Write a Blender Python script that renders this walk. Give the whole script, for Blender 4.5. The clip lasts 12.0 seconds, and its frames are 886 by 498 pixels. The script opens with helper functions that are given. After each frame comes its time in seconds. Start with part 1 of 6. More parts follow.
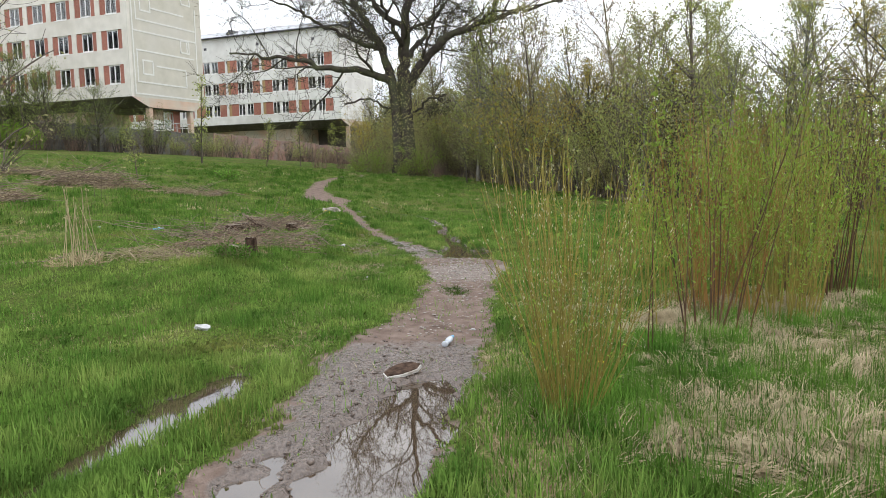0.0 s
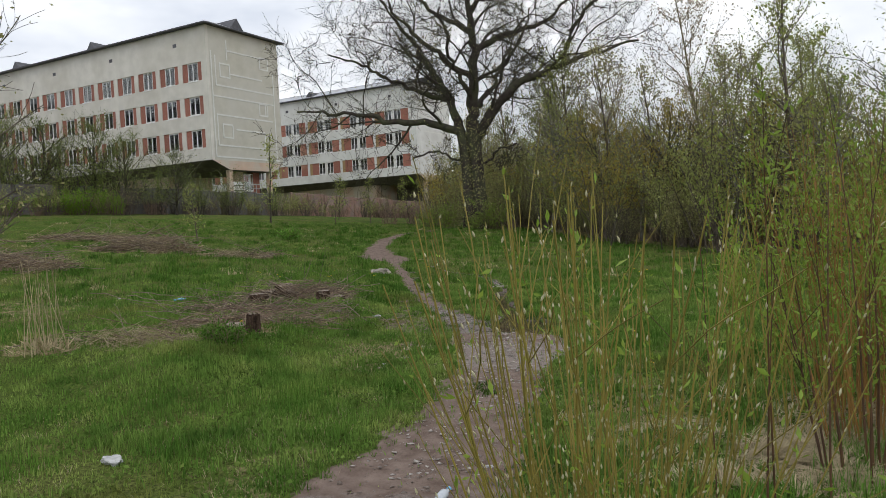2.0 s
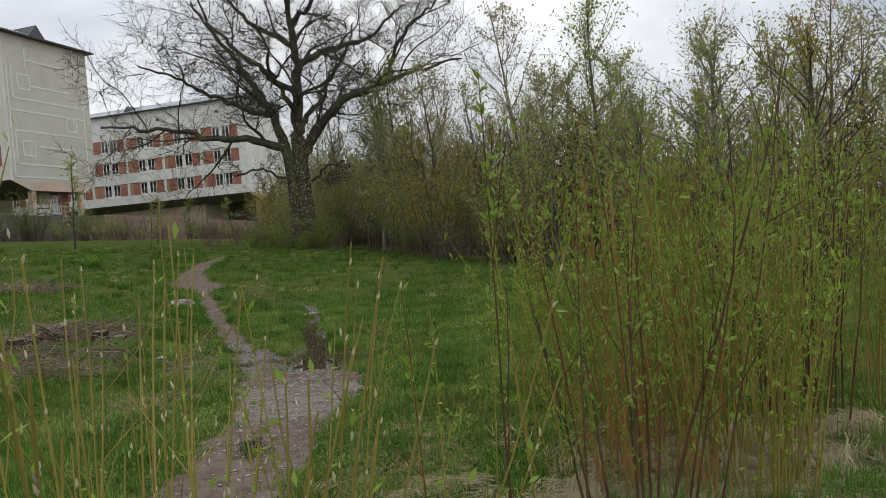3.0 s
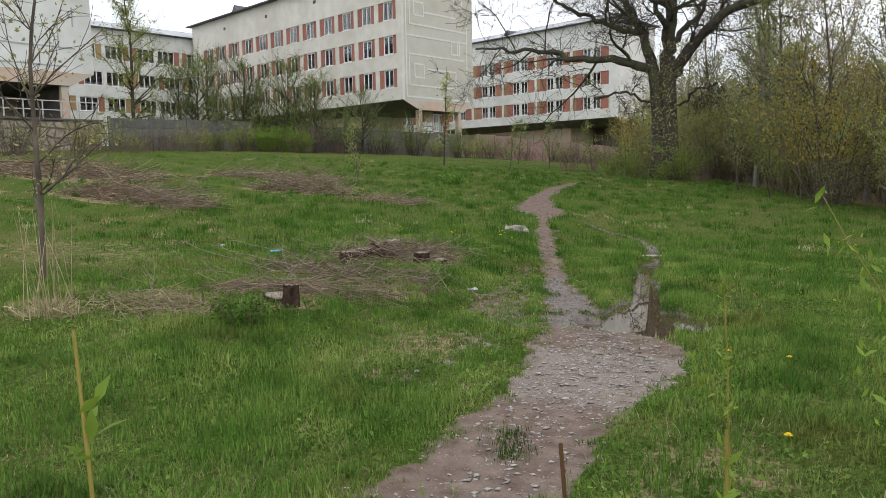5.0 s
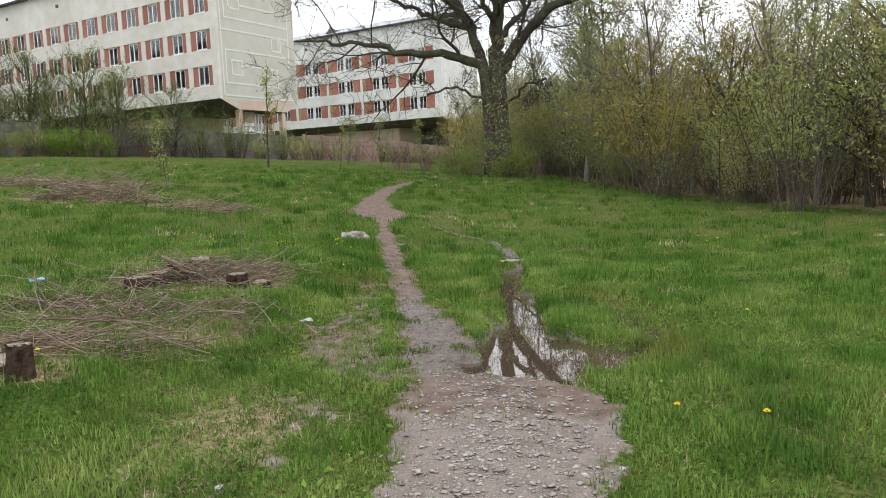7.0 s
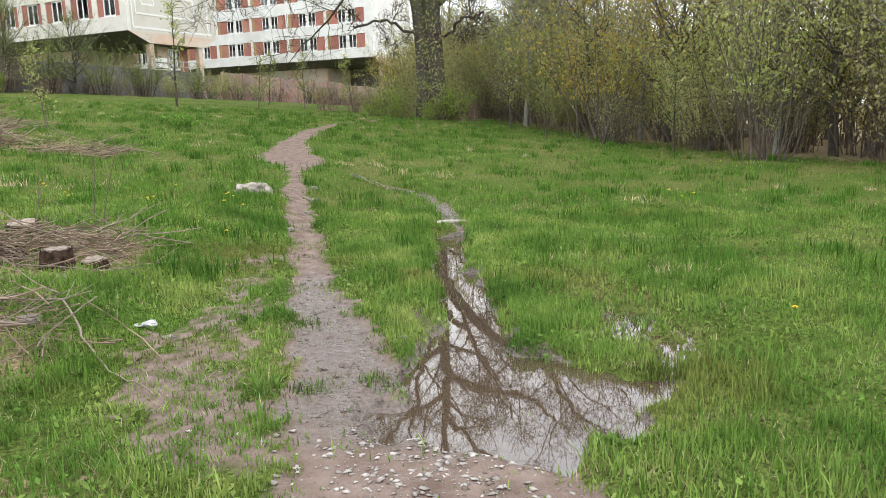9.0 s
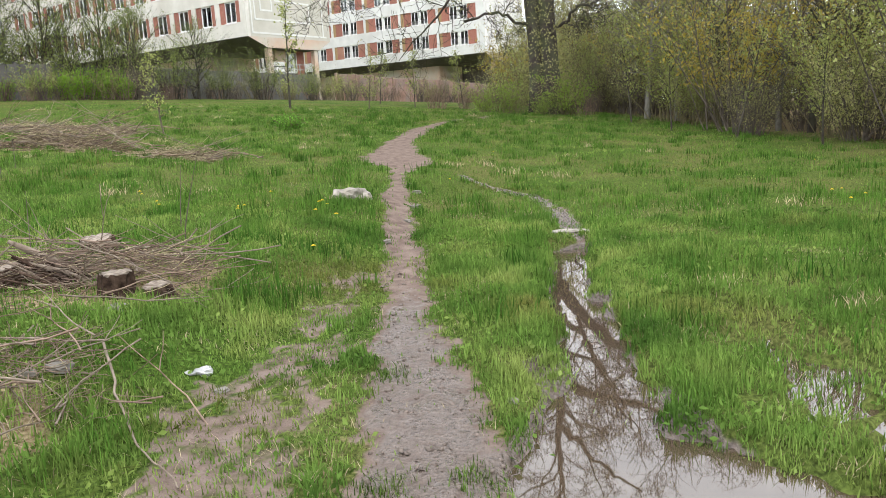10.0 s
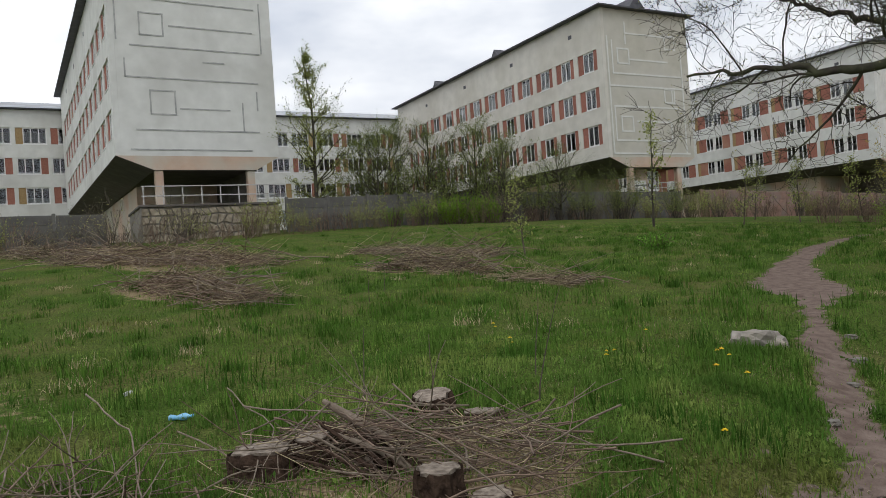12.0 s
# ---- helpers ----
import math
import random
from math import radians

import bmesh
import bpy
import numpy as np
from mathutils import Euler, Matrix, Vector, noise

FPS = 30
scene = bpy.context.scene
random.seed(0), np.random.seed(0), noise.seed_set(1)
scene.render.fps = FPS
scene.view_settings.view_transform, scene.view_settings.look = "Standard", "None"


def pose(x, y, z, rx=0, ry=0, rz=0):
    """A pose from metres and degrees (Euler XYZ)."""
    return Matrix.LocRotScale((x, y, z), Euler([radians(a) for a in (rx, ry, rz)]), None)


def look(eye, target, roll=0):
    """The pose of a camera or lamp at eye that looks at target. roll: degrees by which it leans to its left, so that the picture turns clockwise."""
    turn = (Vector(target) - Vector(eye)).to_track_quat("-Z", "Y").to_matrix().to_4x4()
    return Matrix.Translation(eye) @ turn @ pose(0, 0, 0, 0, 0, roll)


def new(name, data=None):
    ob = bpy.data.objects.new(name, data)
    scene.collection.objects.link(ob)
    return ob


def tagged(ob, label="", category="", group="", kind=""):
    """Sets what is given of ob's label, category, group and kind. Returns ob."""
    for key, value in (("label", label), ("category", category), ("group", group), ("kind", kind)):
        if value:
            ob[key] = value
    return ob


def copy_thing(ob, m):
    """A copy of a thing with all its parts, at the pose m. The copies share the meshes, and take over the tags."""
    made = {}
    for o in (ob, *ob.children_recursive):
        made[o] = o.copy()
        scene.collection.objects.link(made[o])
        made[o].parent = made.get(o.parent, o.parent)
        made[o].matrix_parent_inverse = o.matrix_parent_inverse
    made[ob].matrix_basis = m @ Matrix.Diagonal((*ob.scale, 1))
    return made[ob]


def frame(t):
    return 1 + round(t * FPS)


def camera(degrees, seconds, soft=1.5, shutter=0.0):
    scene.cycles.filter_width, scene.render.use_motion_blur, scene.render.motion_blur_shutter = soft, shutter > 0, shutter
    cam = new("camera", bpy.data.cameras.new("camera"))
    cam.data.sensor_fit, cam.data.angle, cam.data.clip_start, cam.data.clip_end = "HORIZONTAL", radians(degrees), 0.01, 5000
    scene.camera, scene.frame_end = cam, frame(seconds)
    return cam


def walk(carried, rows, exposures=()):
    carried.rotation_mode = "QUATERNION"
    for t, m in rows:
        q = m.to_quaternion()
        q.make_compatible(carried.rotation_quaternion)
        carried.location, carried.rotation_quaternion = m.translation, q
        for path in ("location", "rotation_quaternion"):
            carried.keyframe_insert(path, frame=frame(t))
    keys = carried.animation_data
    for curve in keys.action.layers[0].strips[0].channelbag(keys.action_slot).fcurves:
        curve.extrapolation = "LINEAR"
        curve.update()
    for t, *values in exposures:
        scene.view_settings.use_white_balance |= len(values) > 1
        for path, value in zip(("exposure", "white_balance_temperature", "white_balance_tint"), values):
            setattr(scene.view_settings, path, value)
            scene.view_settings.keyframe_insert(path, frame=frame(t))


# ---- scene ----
PATH = [
    (0, (-0.684, -0.179, 1.473), (-0.708, 1.809, 1.259), -1.2),
    (0.5, (-0.511, 0.291, 1.47), (-0.541, 2.284, 1.304), -2.4),
    (1, (-0.417, 0.791, 1.5), (-0.687, 2.77, 1.391), -2.8),
    (1.5, (-0.236, 1.386, 1.519), (-0.626, 3.346, 1.441), -2.9),
    (2, (-0.144, 2.068, 1.51), (-0.392, 4.051, 1.445), -3.0),
    (2.5, (0.059, 2.615, 1.512), (0.157, 4.613, 1.517), -4.6),
    (2.7, (0.228, 2.706, 1.594), (0.403, 4.698, 1.567), -5.6),
    (3.5, (0.66, 3.36, 1.585), (0.835, 5.35, 1.53), -2.4),
    (4.3, (0.672, 4.02, 1.585), (0.847, 6.011, 1.495), 0.8),
    (4.5, (0.731, 4.158, 1.597), (0.557, 6.147, 1.477), 0.8),
    (5, (0.663, 4.679, 1.618), (-0.103, 6.516, 1.418), -1.0),
    (5.5, (0.428, 5.188, 1.575), (-0.337, 7.012, 1.276), -1.4),
    (6, (0.241, 5.676, 1.588), (-0.321, 7.56, 1.219), -2.3),
    (6.5, (0.098, 6.192, 1.583), (-0.384, 8.115, 1.325), -2.9),
    (7, (-0.109, 6.81, 1.537), (-0.44, 8.771, 1.329), -2.4),
    (7.5, (-0.144, 7.385, 1.522), (-0.358, 9.359, 1.284), -3.0),
    (7.7, (-0.221, 7.632, 1.508), (-0.419, 9.604, 1.240), -2.4),
    (9.3, (-0.365, 9.66, 1.402), (-0.51, 11.62, 1.032), -1.9),
    (9.5, (-0.369, 9.908, 1.389), (-0.53, 11.866, 1.014), -2.6),
    (10, (-0.502, 10.465, 1.409), (-0.955, 12.38, 1.052), -3.3),
    (10.5, (-0.651, 10.961, 1.43), (-1.232, 12.851, 1.132), -2.9),
    (11, (-0.864, 11.479, 1.436), (-1.689, 13.284, 1.185), -3.7),
    (11.5, (-1.176, 11.852, 1.435), (-2.252, 13.533, 1.305), -3.9),
    (12, (-1.602, 12.263, 1.46), (-2.883, 13.799, 1.481), -4.0),
]
cam = camera(62.1, 12.0, soft=0.8)
walk(cam, [(t, look(eye, target, roll)) for t, eye, target, roll in PATH],
     exposures=[(0.0, -0.16), (0.5, -0.2), (1.0, -0.52), (1.5, -0.77), (2.0, -0.93), (2.5, -1.15), (4.5, -0.6), (5.5, -0.22), (6.0, 0.28), (6.5, -0.02), (7.0, -0.25), (7.5, -0.2), (9.5, 0.36), (10.5, 0.12), (11.5, -0.5), (12.0, -1.05)])

# ---- world and light ----
world = bpy.data.worlds.new("overcast_sky")
scene.world = world
world.use_nodes = True
wt = world.node_tree
wt.nodes.clear()


def wnode(kind, **kw):
    n = wt.nodes.new(kind)
    for k, v in kw.items():
        n.inputs[k].default_value = v
    return n


SUN_EL, SUN_AZ = radians(48), radians(150)
sky = wnode("ShaderNodeTexSky")
sky.sky_type, sky.sun_disc, sky.sun_elevation, sky.sun_rotation = "NISHITA", False, SUN_EL, SUN_AZ
coord = wnode("ShaderNodeTexCoord")
mapping = wnode("ShaderNodeMapping", Scale=(1.0, 1.0, 2.6))
clouds = wnode("ShaderNodeTexNoise", Scale=2.3, Detail=6.0, Roughness=0.55)
cloud_ramp = wt.nodes.new("ShaderNodeValToRGB")
cloud_ramp.color_ramp.elements[0].position, cloud_ramp.color_ramp.elements[0].color = 0.30, (11.5, 12.8, 15.2, 1)
cloud_ramp.color_ramp.elements[1].position, cloud_ramp.color_ramp.elements[1].color = 0.62, (24.0, 24.3, 24.8, 1)
cover = wnode("ShaderNodeMix")
cover.data_type = "RGBA"
cover.inputs[0].default_value = 0.9
background = wnode("ShaderNodeBackground", Strength=0.1)
world_out = wnode("ShaderNodeOutputWorld")
wt.links.new(coord.outputs["Generated"], mapping.inputs["Vector"])
wt.links.new(mapping.outputs[0], clouds.inputs["Vector"])
wt.links.new(clouds.outputs[0], cloud_ramp.inputs[0])
wt.links.new(sky.outputs[0], cover.inputs[6])
wt.links.new(cloud_ramp.outputs[0], cover.inputs[7])
split = wnode("ShaderNodeSeparateXYZ")
lift = wnode("ShaderNodeMapRange")
lift.inputs["From Min"].default_value, lift.inputs["From Max"].default_value = 0.1, 1.0
lift.inputs["To Min"].default_value, lift.inputs["To Max"].default_value = 1.0, 1.2
dome = wt.nodes.new("ShaderNodeVectorMath")
dome.operation = "SCALE"
wt.links.new(coord.outputs["Generated"], split.inputs[0])
wt.links.new(split.outputs["Z"], lift.inputs["Value"])
wt.links.new(cover.outputs[2], dome.inputs[0])
wt.links.new(lift.outputs[0], dome.inputs["Scale"])
wt.links.new(dome.outputs[0], background.inputs[0])
wt.links.new(background.outputs[0], world_out.inputs[0])

sun_data = bpy.data.lights.new("sun", "SUN")
sun_data.energy, sun_data.angle, sun_data.color = 0.9, radians(14), (1.0, 0.96, 0.9)
sun = new("sun", sun_data)
sun_way = Vector((math.sin(SUN_AZ) * math.cos(SUN_EL), math.cos(SUN_AZ) * math.cos(SUN_EL), math.sin(SUN_EL)))
sun.matrix_world = look(sun_way * 100, (0, 0, 0))


# ---- materials ----
def material(name, ramp, rough=0.8, scale=8.0, bump=0.0, bump_scale=60.0, metallic=0.0, stain=None, stain_scale=0.6,
             stain_at=(0.45, 0.7), vary=0.0, space="Object", translucent=0.0, specular=0.3):
    """ramp: base colours along a noise; stain: a second colour in large patches; vary: brightness by object and island."""
    m = bpy.data.materials.new(name)
    m.use_nodes = True
    t = m.node_tree
    n, l = t.nodes, t.links
    b = n["Principled BSDF"]
    b.inputs["Roughness"].default_value = rough
    b.inputs["Metallic"].default_value = metallic
    b.inputs["Specular IOR Level"].default_value = specular
    tc = n.new("ShaderNodeTexCoord")
    if space == "World":
        tc = n.new("ShaderNodeNewGeometry")
        vec = tc.outputs["Position"]
    else:
        vec = tc.outputs[space]
    noi = n.new("ShaderNodeTexNoise")
    noi.inputs["Scale"].default_value, noi.inputs["Detail"].default_value = scale, 6
    l.new(vec, noi.inputs["Vector"])
    r = n.new("ShaderNodeValToRGB")
    while len(r.color_ramp.elements) < len(ramp):
        r.color_ramp.elements.new(0.5)
    for k, c in enumerate(ramp):
        e = r.color_ramp.elements[k]
        e.position = 0.3 + 0.4 * k / max(1, len(ramp) - 1)
        e.color = (*c, 1)
    l.new(noi.outputs[0], r.inputs[0])
    col = r.outputs[0]
    if stain:
        ns = n.new("ShaderNodeTexNoise")
        ns.inputs["Scale"].default_value, ns.inputs["Detail"].default_value = stain_scale, 5
        l.new(vec, ns.inputs["Vector"])
        mr = n.new("ShaderNodeMapRange")
        mr.inputs["From Min"].default_value, mr.inputs["From Max"].default_value = stain_at
        l.new(ns.outputs[0], mr.inputs["Value"])
        mx = n.new("ShaderNodeMix")
        mx.data_type = "RGBA"
        mx.inputs[7].default_value = (*stain, 1)
        l.new(mr.outputs[0], mx.inputs[0])
        l.new(col, mx.inputs[6])
        col = mx.outputs[2]
    if vary:
        oi, ge = n.new("ShaderNodeObjectInfo"), n.new("ShaderNodeNewGeometry")
        add = n.new("ShaderNodeMath")
        l.new(oi.outputs["Random"], add.inputs[0])
        l.new(ge.outputs["Random Per Island"], add.inputs[1])
        mr = n.new("ShaderNodeMapRange")
        mr.inputs["From Max"].default_value = 2.0
        mr.inputs["To Min"].default_value, mr.inputs["To Max"].default_value = 1 - vary, 1 + vary
        l.new(add.outputs[0], mr.inputs["Value"])
        hs = n.new("ShaderNodeHueSaturation")
        l.new(mr.outputs[0], hs.inputs["Value"])
        l.new(col, hs.inputs["Color"])
        col = hs.outputs[0]
    l.new(col, b.inputs["Base Color"])
    if bump:
        nb = n.new("ShaderNodeTexNoise")
        nb.inputs["Scale"].default_value, nb.inputs["Detail"].default_value = bump_scale, 5
        l.new(vec, nb.inputs["Vector"])
        bn = n.new("ShaderNodeBump")
        bn.inputs["Strength"].default_value, bn.inputs["Distance"].default_value = bump, 0.02
        l.new(nb.outputs[0], bn.inputs["Height"])
        l.new(bn.outputs[0], b.inputs["Normal"])
    if translucent:
        tr = n.new("ShaderNodeBsdfTranslucent")
        l.new(col, tr.inputs["Color"])
        ms = n.new("ShaderNodeMixShader")
        ms.inputs[0].default_value = translucent
        l.new(b.outputs[0], ms.inputs[1])
        l.new(tr.outputs[0], ms.inputs[2])
        l.new(ms.outputs[0], n["Material Output"].inputs[0])
    return m


GRASS = material("grass_blades", [(0.062, 0.126, 0.024), (0.138, 0.226, 0.048), (0.25, 0.305, 0.088)], 0.7, 1.3, vary=0.8, specular=0.0, space="World",
                 stain=(0.17, 0.17, 0.05), stain_scale=0.6, stain_at=(0.55, 0.72), translucent=0.3)
LUSH = material("lush_grass", [(0.06, 0.155, 0.023), (0.155, 0.28, 0.048)], 0.65, 1.5, vary=0.7, specular=0.02, space="World", translucent=0.3)
STRAW = material("dry_straw", [(0.24, 0.185, 0.10), (0.50, 0.42, 0.27)], 0.8, 9, vary=0.5, space="World", translucent=0.15)
OAK_BARK = material("oak_bark", [(0.035, 0.028, 0.024), (0.085, 0.07, 0.058)], 0.95, 5, bump=0.9, bump_scale=9, stain=(0.09, 0.10, 0.05), stain_scale=1.1)
GREY_BARK = material("grey_smooth_bark", [(0.14, 0.125, 0.11), (0.27, 0.25, 0.22)], 0.9, 4, bump=0.5, bump_scale=12, stain=(0.10, 0.11, 0.06), stain_scale=1.5)
CUT = material("old_sawn_wood", [(0.11, 0.085, 0.065), (0.36, 0.30, 0.24)], 0.9, 24, bump=0.5, bump_scale=45, vary=0.2)
TWIG = material("grey_brown_twigs", [(0.06, 0.048, 0.038), (0.17, 0.14, 0.11)], 0.9, 3, vary=0.3)
BRUSH = material("russet_brush_twigs", [(0.08, 0.05, 0.036), (0.27, 0.195, 0.145)], 0.9, 5, vary=0.5)
OLIVE = material("olive_twigs", [(0.11, 0.095, 0.05), (0.20, 0.17, 0.09)], 0.85, 3, vary=0.3)
WILLOW_Y = material("yellow_willow_bark", [(0.17, 0.145, 0.03), (0.28, 0.225, 0.05)], 0.6, 4, vary=0.3)
WILLOW_O = material("orange_willow_bark", [(0.20, 0.10, 0.028), (0.31, 0.175, 0.05)], 0.6, 4, vary=0.3)
WILLOW_R = material("red_brown_willow_bark", [(0.05, 0.026, 0.014), (0.125, 0.065, 0.028)], 0.6, 4, vary=0.3)
LEAF_W = material("young_willow_leaves", [(0.16, 0.26, 0.03), (0.27, 0.36, 0.06)], 0.5, 6, vary=0.3, translucent=0.4)
LEAF_G = material("spring_leaves", [(0.23, 0.27, 0.065), (0.39, 0.42, 0.135)], 0.55, 6, vary=0.35, translucent=0.4)
LEAF_O = material("olive_buds", [(0.29, 0.28, 0.11), (0.44, 0.42, 0.185)], 0.6, 6, vary=0.35, translucent=0.35)
LEAF_Y = material("golden_young_leaves", [(0.30, 0.24, 0.04), (0.42, 0.33, 0.07)], 0.55, 6, vary=0.3, translucent=0.4)
LEAF_P = material("pale_blossom", [(0.45, 0.38, 0.30), (0.62, 0.55, 0.45)], 0.6, 6, vary=0.25, translucent=0.35)
LEAF_B = material("bright_bush_leaves", [(0.14, 0.27, 0.02), (0.24, 0.38, 0.04)], 0.5, 6, vary=0.3, translucent=0.4)
LEAF_F = material("fruit_tree_leaves", [(0.13, 0.17, 0.04), (0.25, 0.29, 0.08)], 0.55, 6, vary=0.35, translucent=0.35)
CATKIN = material("silvery_catkins", [(0.42, 0.38, 0.22), (0.6, 0.56, 0.38)], 0.8, 20, vary=0.2)
PLASTER = material("weathered_white_plaster", [(0.62, 0.62, 0.59), (0.72, 0.72, 0.69)], 0.9, 1.2, bump=0.15, bump_scale=14,
                   stain=(0.50, 0.49, 0.46), stain_scale=0.22, stain_at=(0.48, 0.8))
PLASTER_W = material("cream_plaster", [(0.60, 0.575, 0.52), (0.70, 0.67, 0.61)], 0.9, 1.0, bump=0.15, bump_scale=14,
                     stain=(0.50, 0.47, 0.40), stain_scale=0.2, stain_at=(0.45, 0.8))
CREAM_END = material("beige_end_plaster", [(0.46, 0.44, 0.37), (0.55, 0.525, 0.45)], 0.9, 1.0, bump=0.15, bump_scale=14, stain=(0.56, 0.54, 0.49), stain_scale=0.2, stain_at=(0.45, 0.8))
STRIP_W = material("white_painted_joint", [(0.62, 0.62, 0.58), (0.70, 0.70, 0.66)], 0.85, 3)
STRIP_G = material("grey_groove_strip", [(0.28, 0.29, 0.28), (0.5, 0.5, 0.48)], 0.9, 2)
PINK = material("faded_pink_plaster", [(0.50, 0.34, 0.25), (0.58, 0.44, 0.34)], 0.9, 1.0, stain=(0.52, 0.48, 0.40), stain_scale=0.35, stain_at=(0.42, 0.6))
# concrete with the shade under the wings darkened into its colour
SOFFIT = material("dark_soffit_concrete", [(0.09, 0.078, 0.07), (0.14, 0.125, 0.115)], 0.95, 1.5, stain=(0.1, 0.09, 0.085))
ROOF = material("grey_metal_roof", [(0.34, 0.36, 0.39), (0.44, 0.46, 0.48)], 0.45, 1.0, metallic=0.4, stain=(0.25, 0.24, 0.24), stain_scale=0.5)
EAVE = material("dark_eave_metal", [(0.07, 0.07, 0.08), (0.12, 0.12, 0.13)], 0.6, 2, metallic=0.3)
BRICK = material("red_brick_panel", [(0.25, 0.095, 0.07), (0.34, 0.155, 0.115)], 0.9, 9, vary=0.25, stain=(0.40, 0.25, 0.17), stain_scale=0.15, stain_at=(0.6, 0.75))
OCHRE = material("ochre_brick_panel", [(0.27, 0.185, 0.085), (0.36, 0.25, 0.13)], 0.9, 9, vary=0.2)
FRAME_W = material("white_window_frame", [(0.74, 0.74, 0.73), (0.82, 0.82, 0.81)], 0.4, 5)
FENCE = material("grey_concrete_fence", [(0.095, 0.09, 0.085), (0.165, 0.155, 0.145)], 0.95, 2.0, bump=0.2, stain=(0.10, 0.10, 0.085), stain_scale=0.5, vary=0.15)
FENCE_R = material("rusty_red_fence", [(0.22, 0.13, 0.10), (0.33, 0.20, 0.16)], 0.9, 2.0, stain=(0.25, 0.23, 0.21), stain_scale=0.4, vary=0.2)
STONE = material("rubble_stone", [(0.20, 0.165, 0.115), (0.46, 0.40, 0.31)], 0.92, 3.0, bump=0.5, bump_scale=10, vary=0.35)
MORTAR = material("old_mortar", [(0.15, 0.135, 0.115), (0.24, 0.22, 0.19)], 0.95, 4, bump=0.3)
RAIL = material("painted_steel_rail", [(0.42, 0.41, 0.40), (0.52, 0.51, 0.5)], 0.6, 8, metallic=0.2)
WOOD = material("weathered_cut_wood", [(0.15, 0.115, 0.085), (0.27, 0.22, 0.17)], 0.9, 14, bump=0.5, bump_scale=40, vary=0.2)
STUMP_BARK = material("stump_bark", [(0.025, 0.016, 0.012), (0.10, 0.066, 0.048)], 0.95, 22, bump=1.0, bump_scale=40, specular=0.05, vary=0.3)
ROCK = material("pale_concrete_chunk", [(0.20, 0.175, 0.15), (0.38, 0.345, 0.30)], 0.9, 8, bump=0.6, bump_scale=25, stain=(0.3, 0.26, 0.2), stain_scale=3)
PEBBLE = material("pale_gravel", [(0.25, 0.215, 0.19), (0.50, 0.46, 0.42)], 0.85, 12, vary=0.35)
BOARD = material("dirty_board", [(0.36, 0.34, 0.31), (0.52, 0.5, 0.46)], 0.8, 10, stain=(0.2, 0.16, 0.13), stain_scale=6, stain_at=(0.55, 0.7), bump=0.3)
PLASTIC = material("clear_blue_plastic", [(0.36, 0.39, 0.43), (0.52, 0.55, 0.59)], 0.2, 20, specular=0.6)
BLUE = material("blue_plastic", [(0.12, 0.38, 0.62), (0.25, 0.55, 0.75)], 0.25, 20, specular=0.6)
PAPER = material("white_litter", [(0.30, 0.30, 0.30), (0.48, 0.48, 0.47)], 0.7, 25)
YELLOW = material("dandelion_yellow", [(0.75, 0.50, 0.01), (0.85, 0.62, 0.02)], 0.7, 60)


def glass_material():
    m = bpy.data.materials.new("window_glass")
    m.use_nodes = True
    b = m.node_tree.nodes["Principled BSDF"]
    b.inputs["Base Color"].default_value = (0.75, 0.8, 0.82, 1)
    b.inputs["Roughness"].default_value = 0.03
    b.inputs["Transmission Weight"].default_value = 1.0
    b.inputs["IOR"].default_value = 1.5
    return m


GLASS = glass_material()


def water_material():
    m = bpy.data.materials.new("muddy_water")
    m.use_nodes = True
    n, l = m.node_tree.nodes, m.node_tree.links
    b = n["Principled BSDF"]
    b.inputs["Base Color"].default_value = (0.065, 0.045, 0.03, 1)
    b.inputs["Roughness"].default_value = 0.02
    b.inputs["IOR"].default_value = 1.6
    b.inputs["Specular IOR Level"].default_value = 0.85
    g, nz, bp = n.new("ShaderNodeNewGeometry"), n.new("ShaderNodeTexNoise"), n.new("ShaderNodeBump")
    nz.inputs["Scale"].default_value = 5
    bp.inputs["Strength"].default_value, bp.inputs["Distance"].default_value = 0.02, 0.01
    l.new(g.outputs["Position"], nz.inputs["Vector"])
    l.new(nz.outputs[0], bp.inputs["Height"])
    l.new(bp.outputs[0], b.inputs["Normal"])
    return m


WATER = water_material()


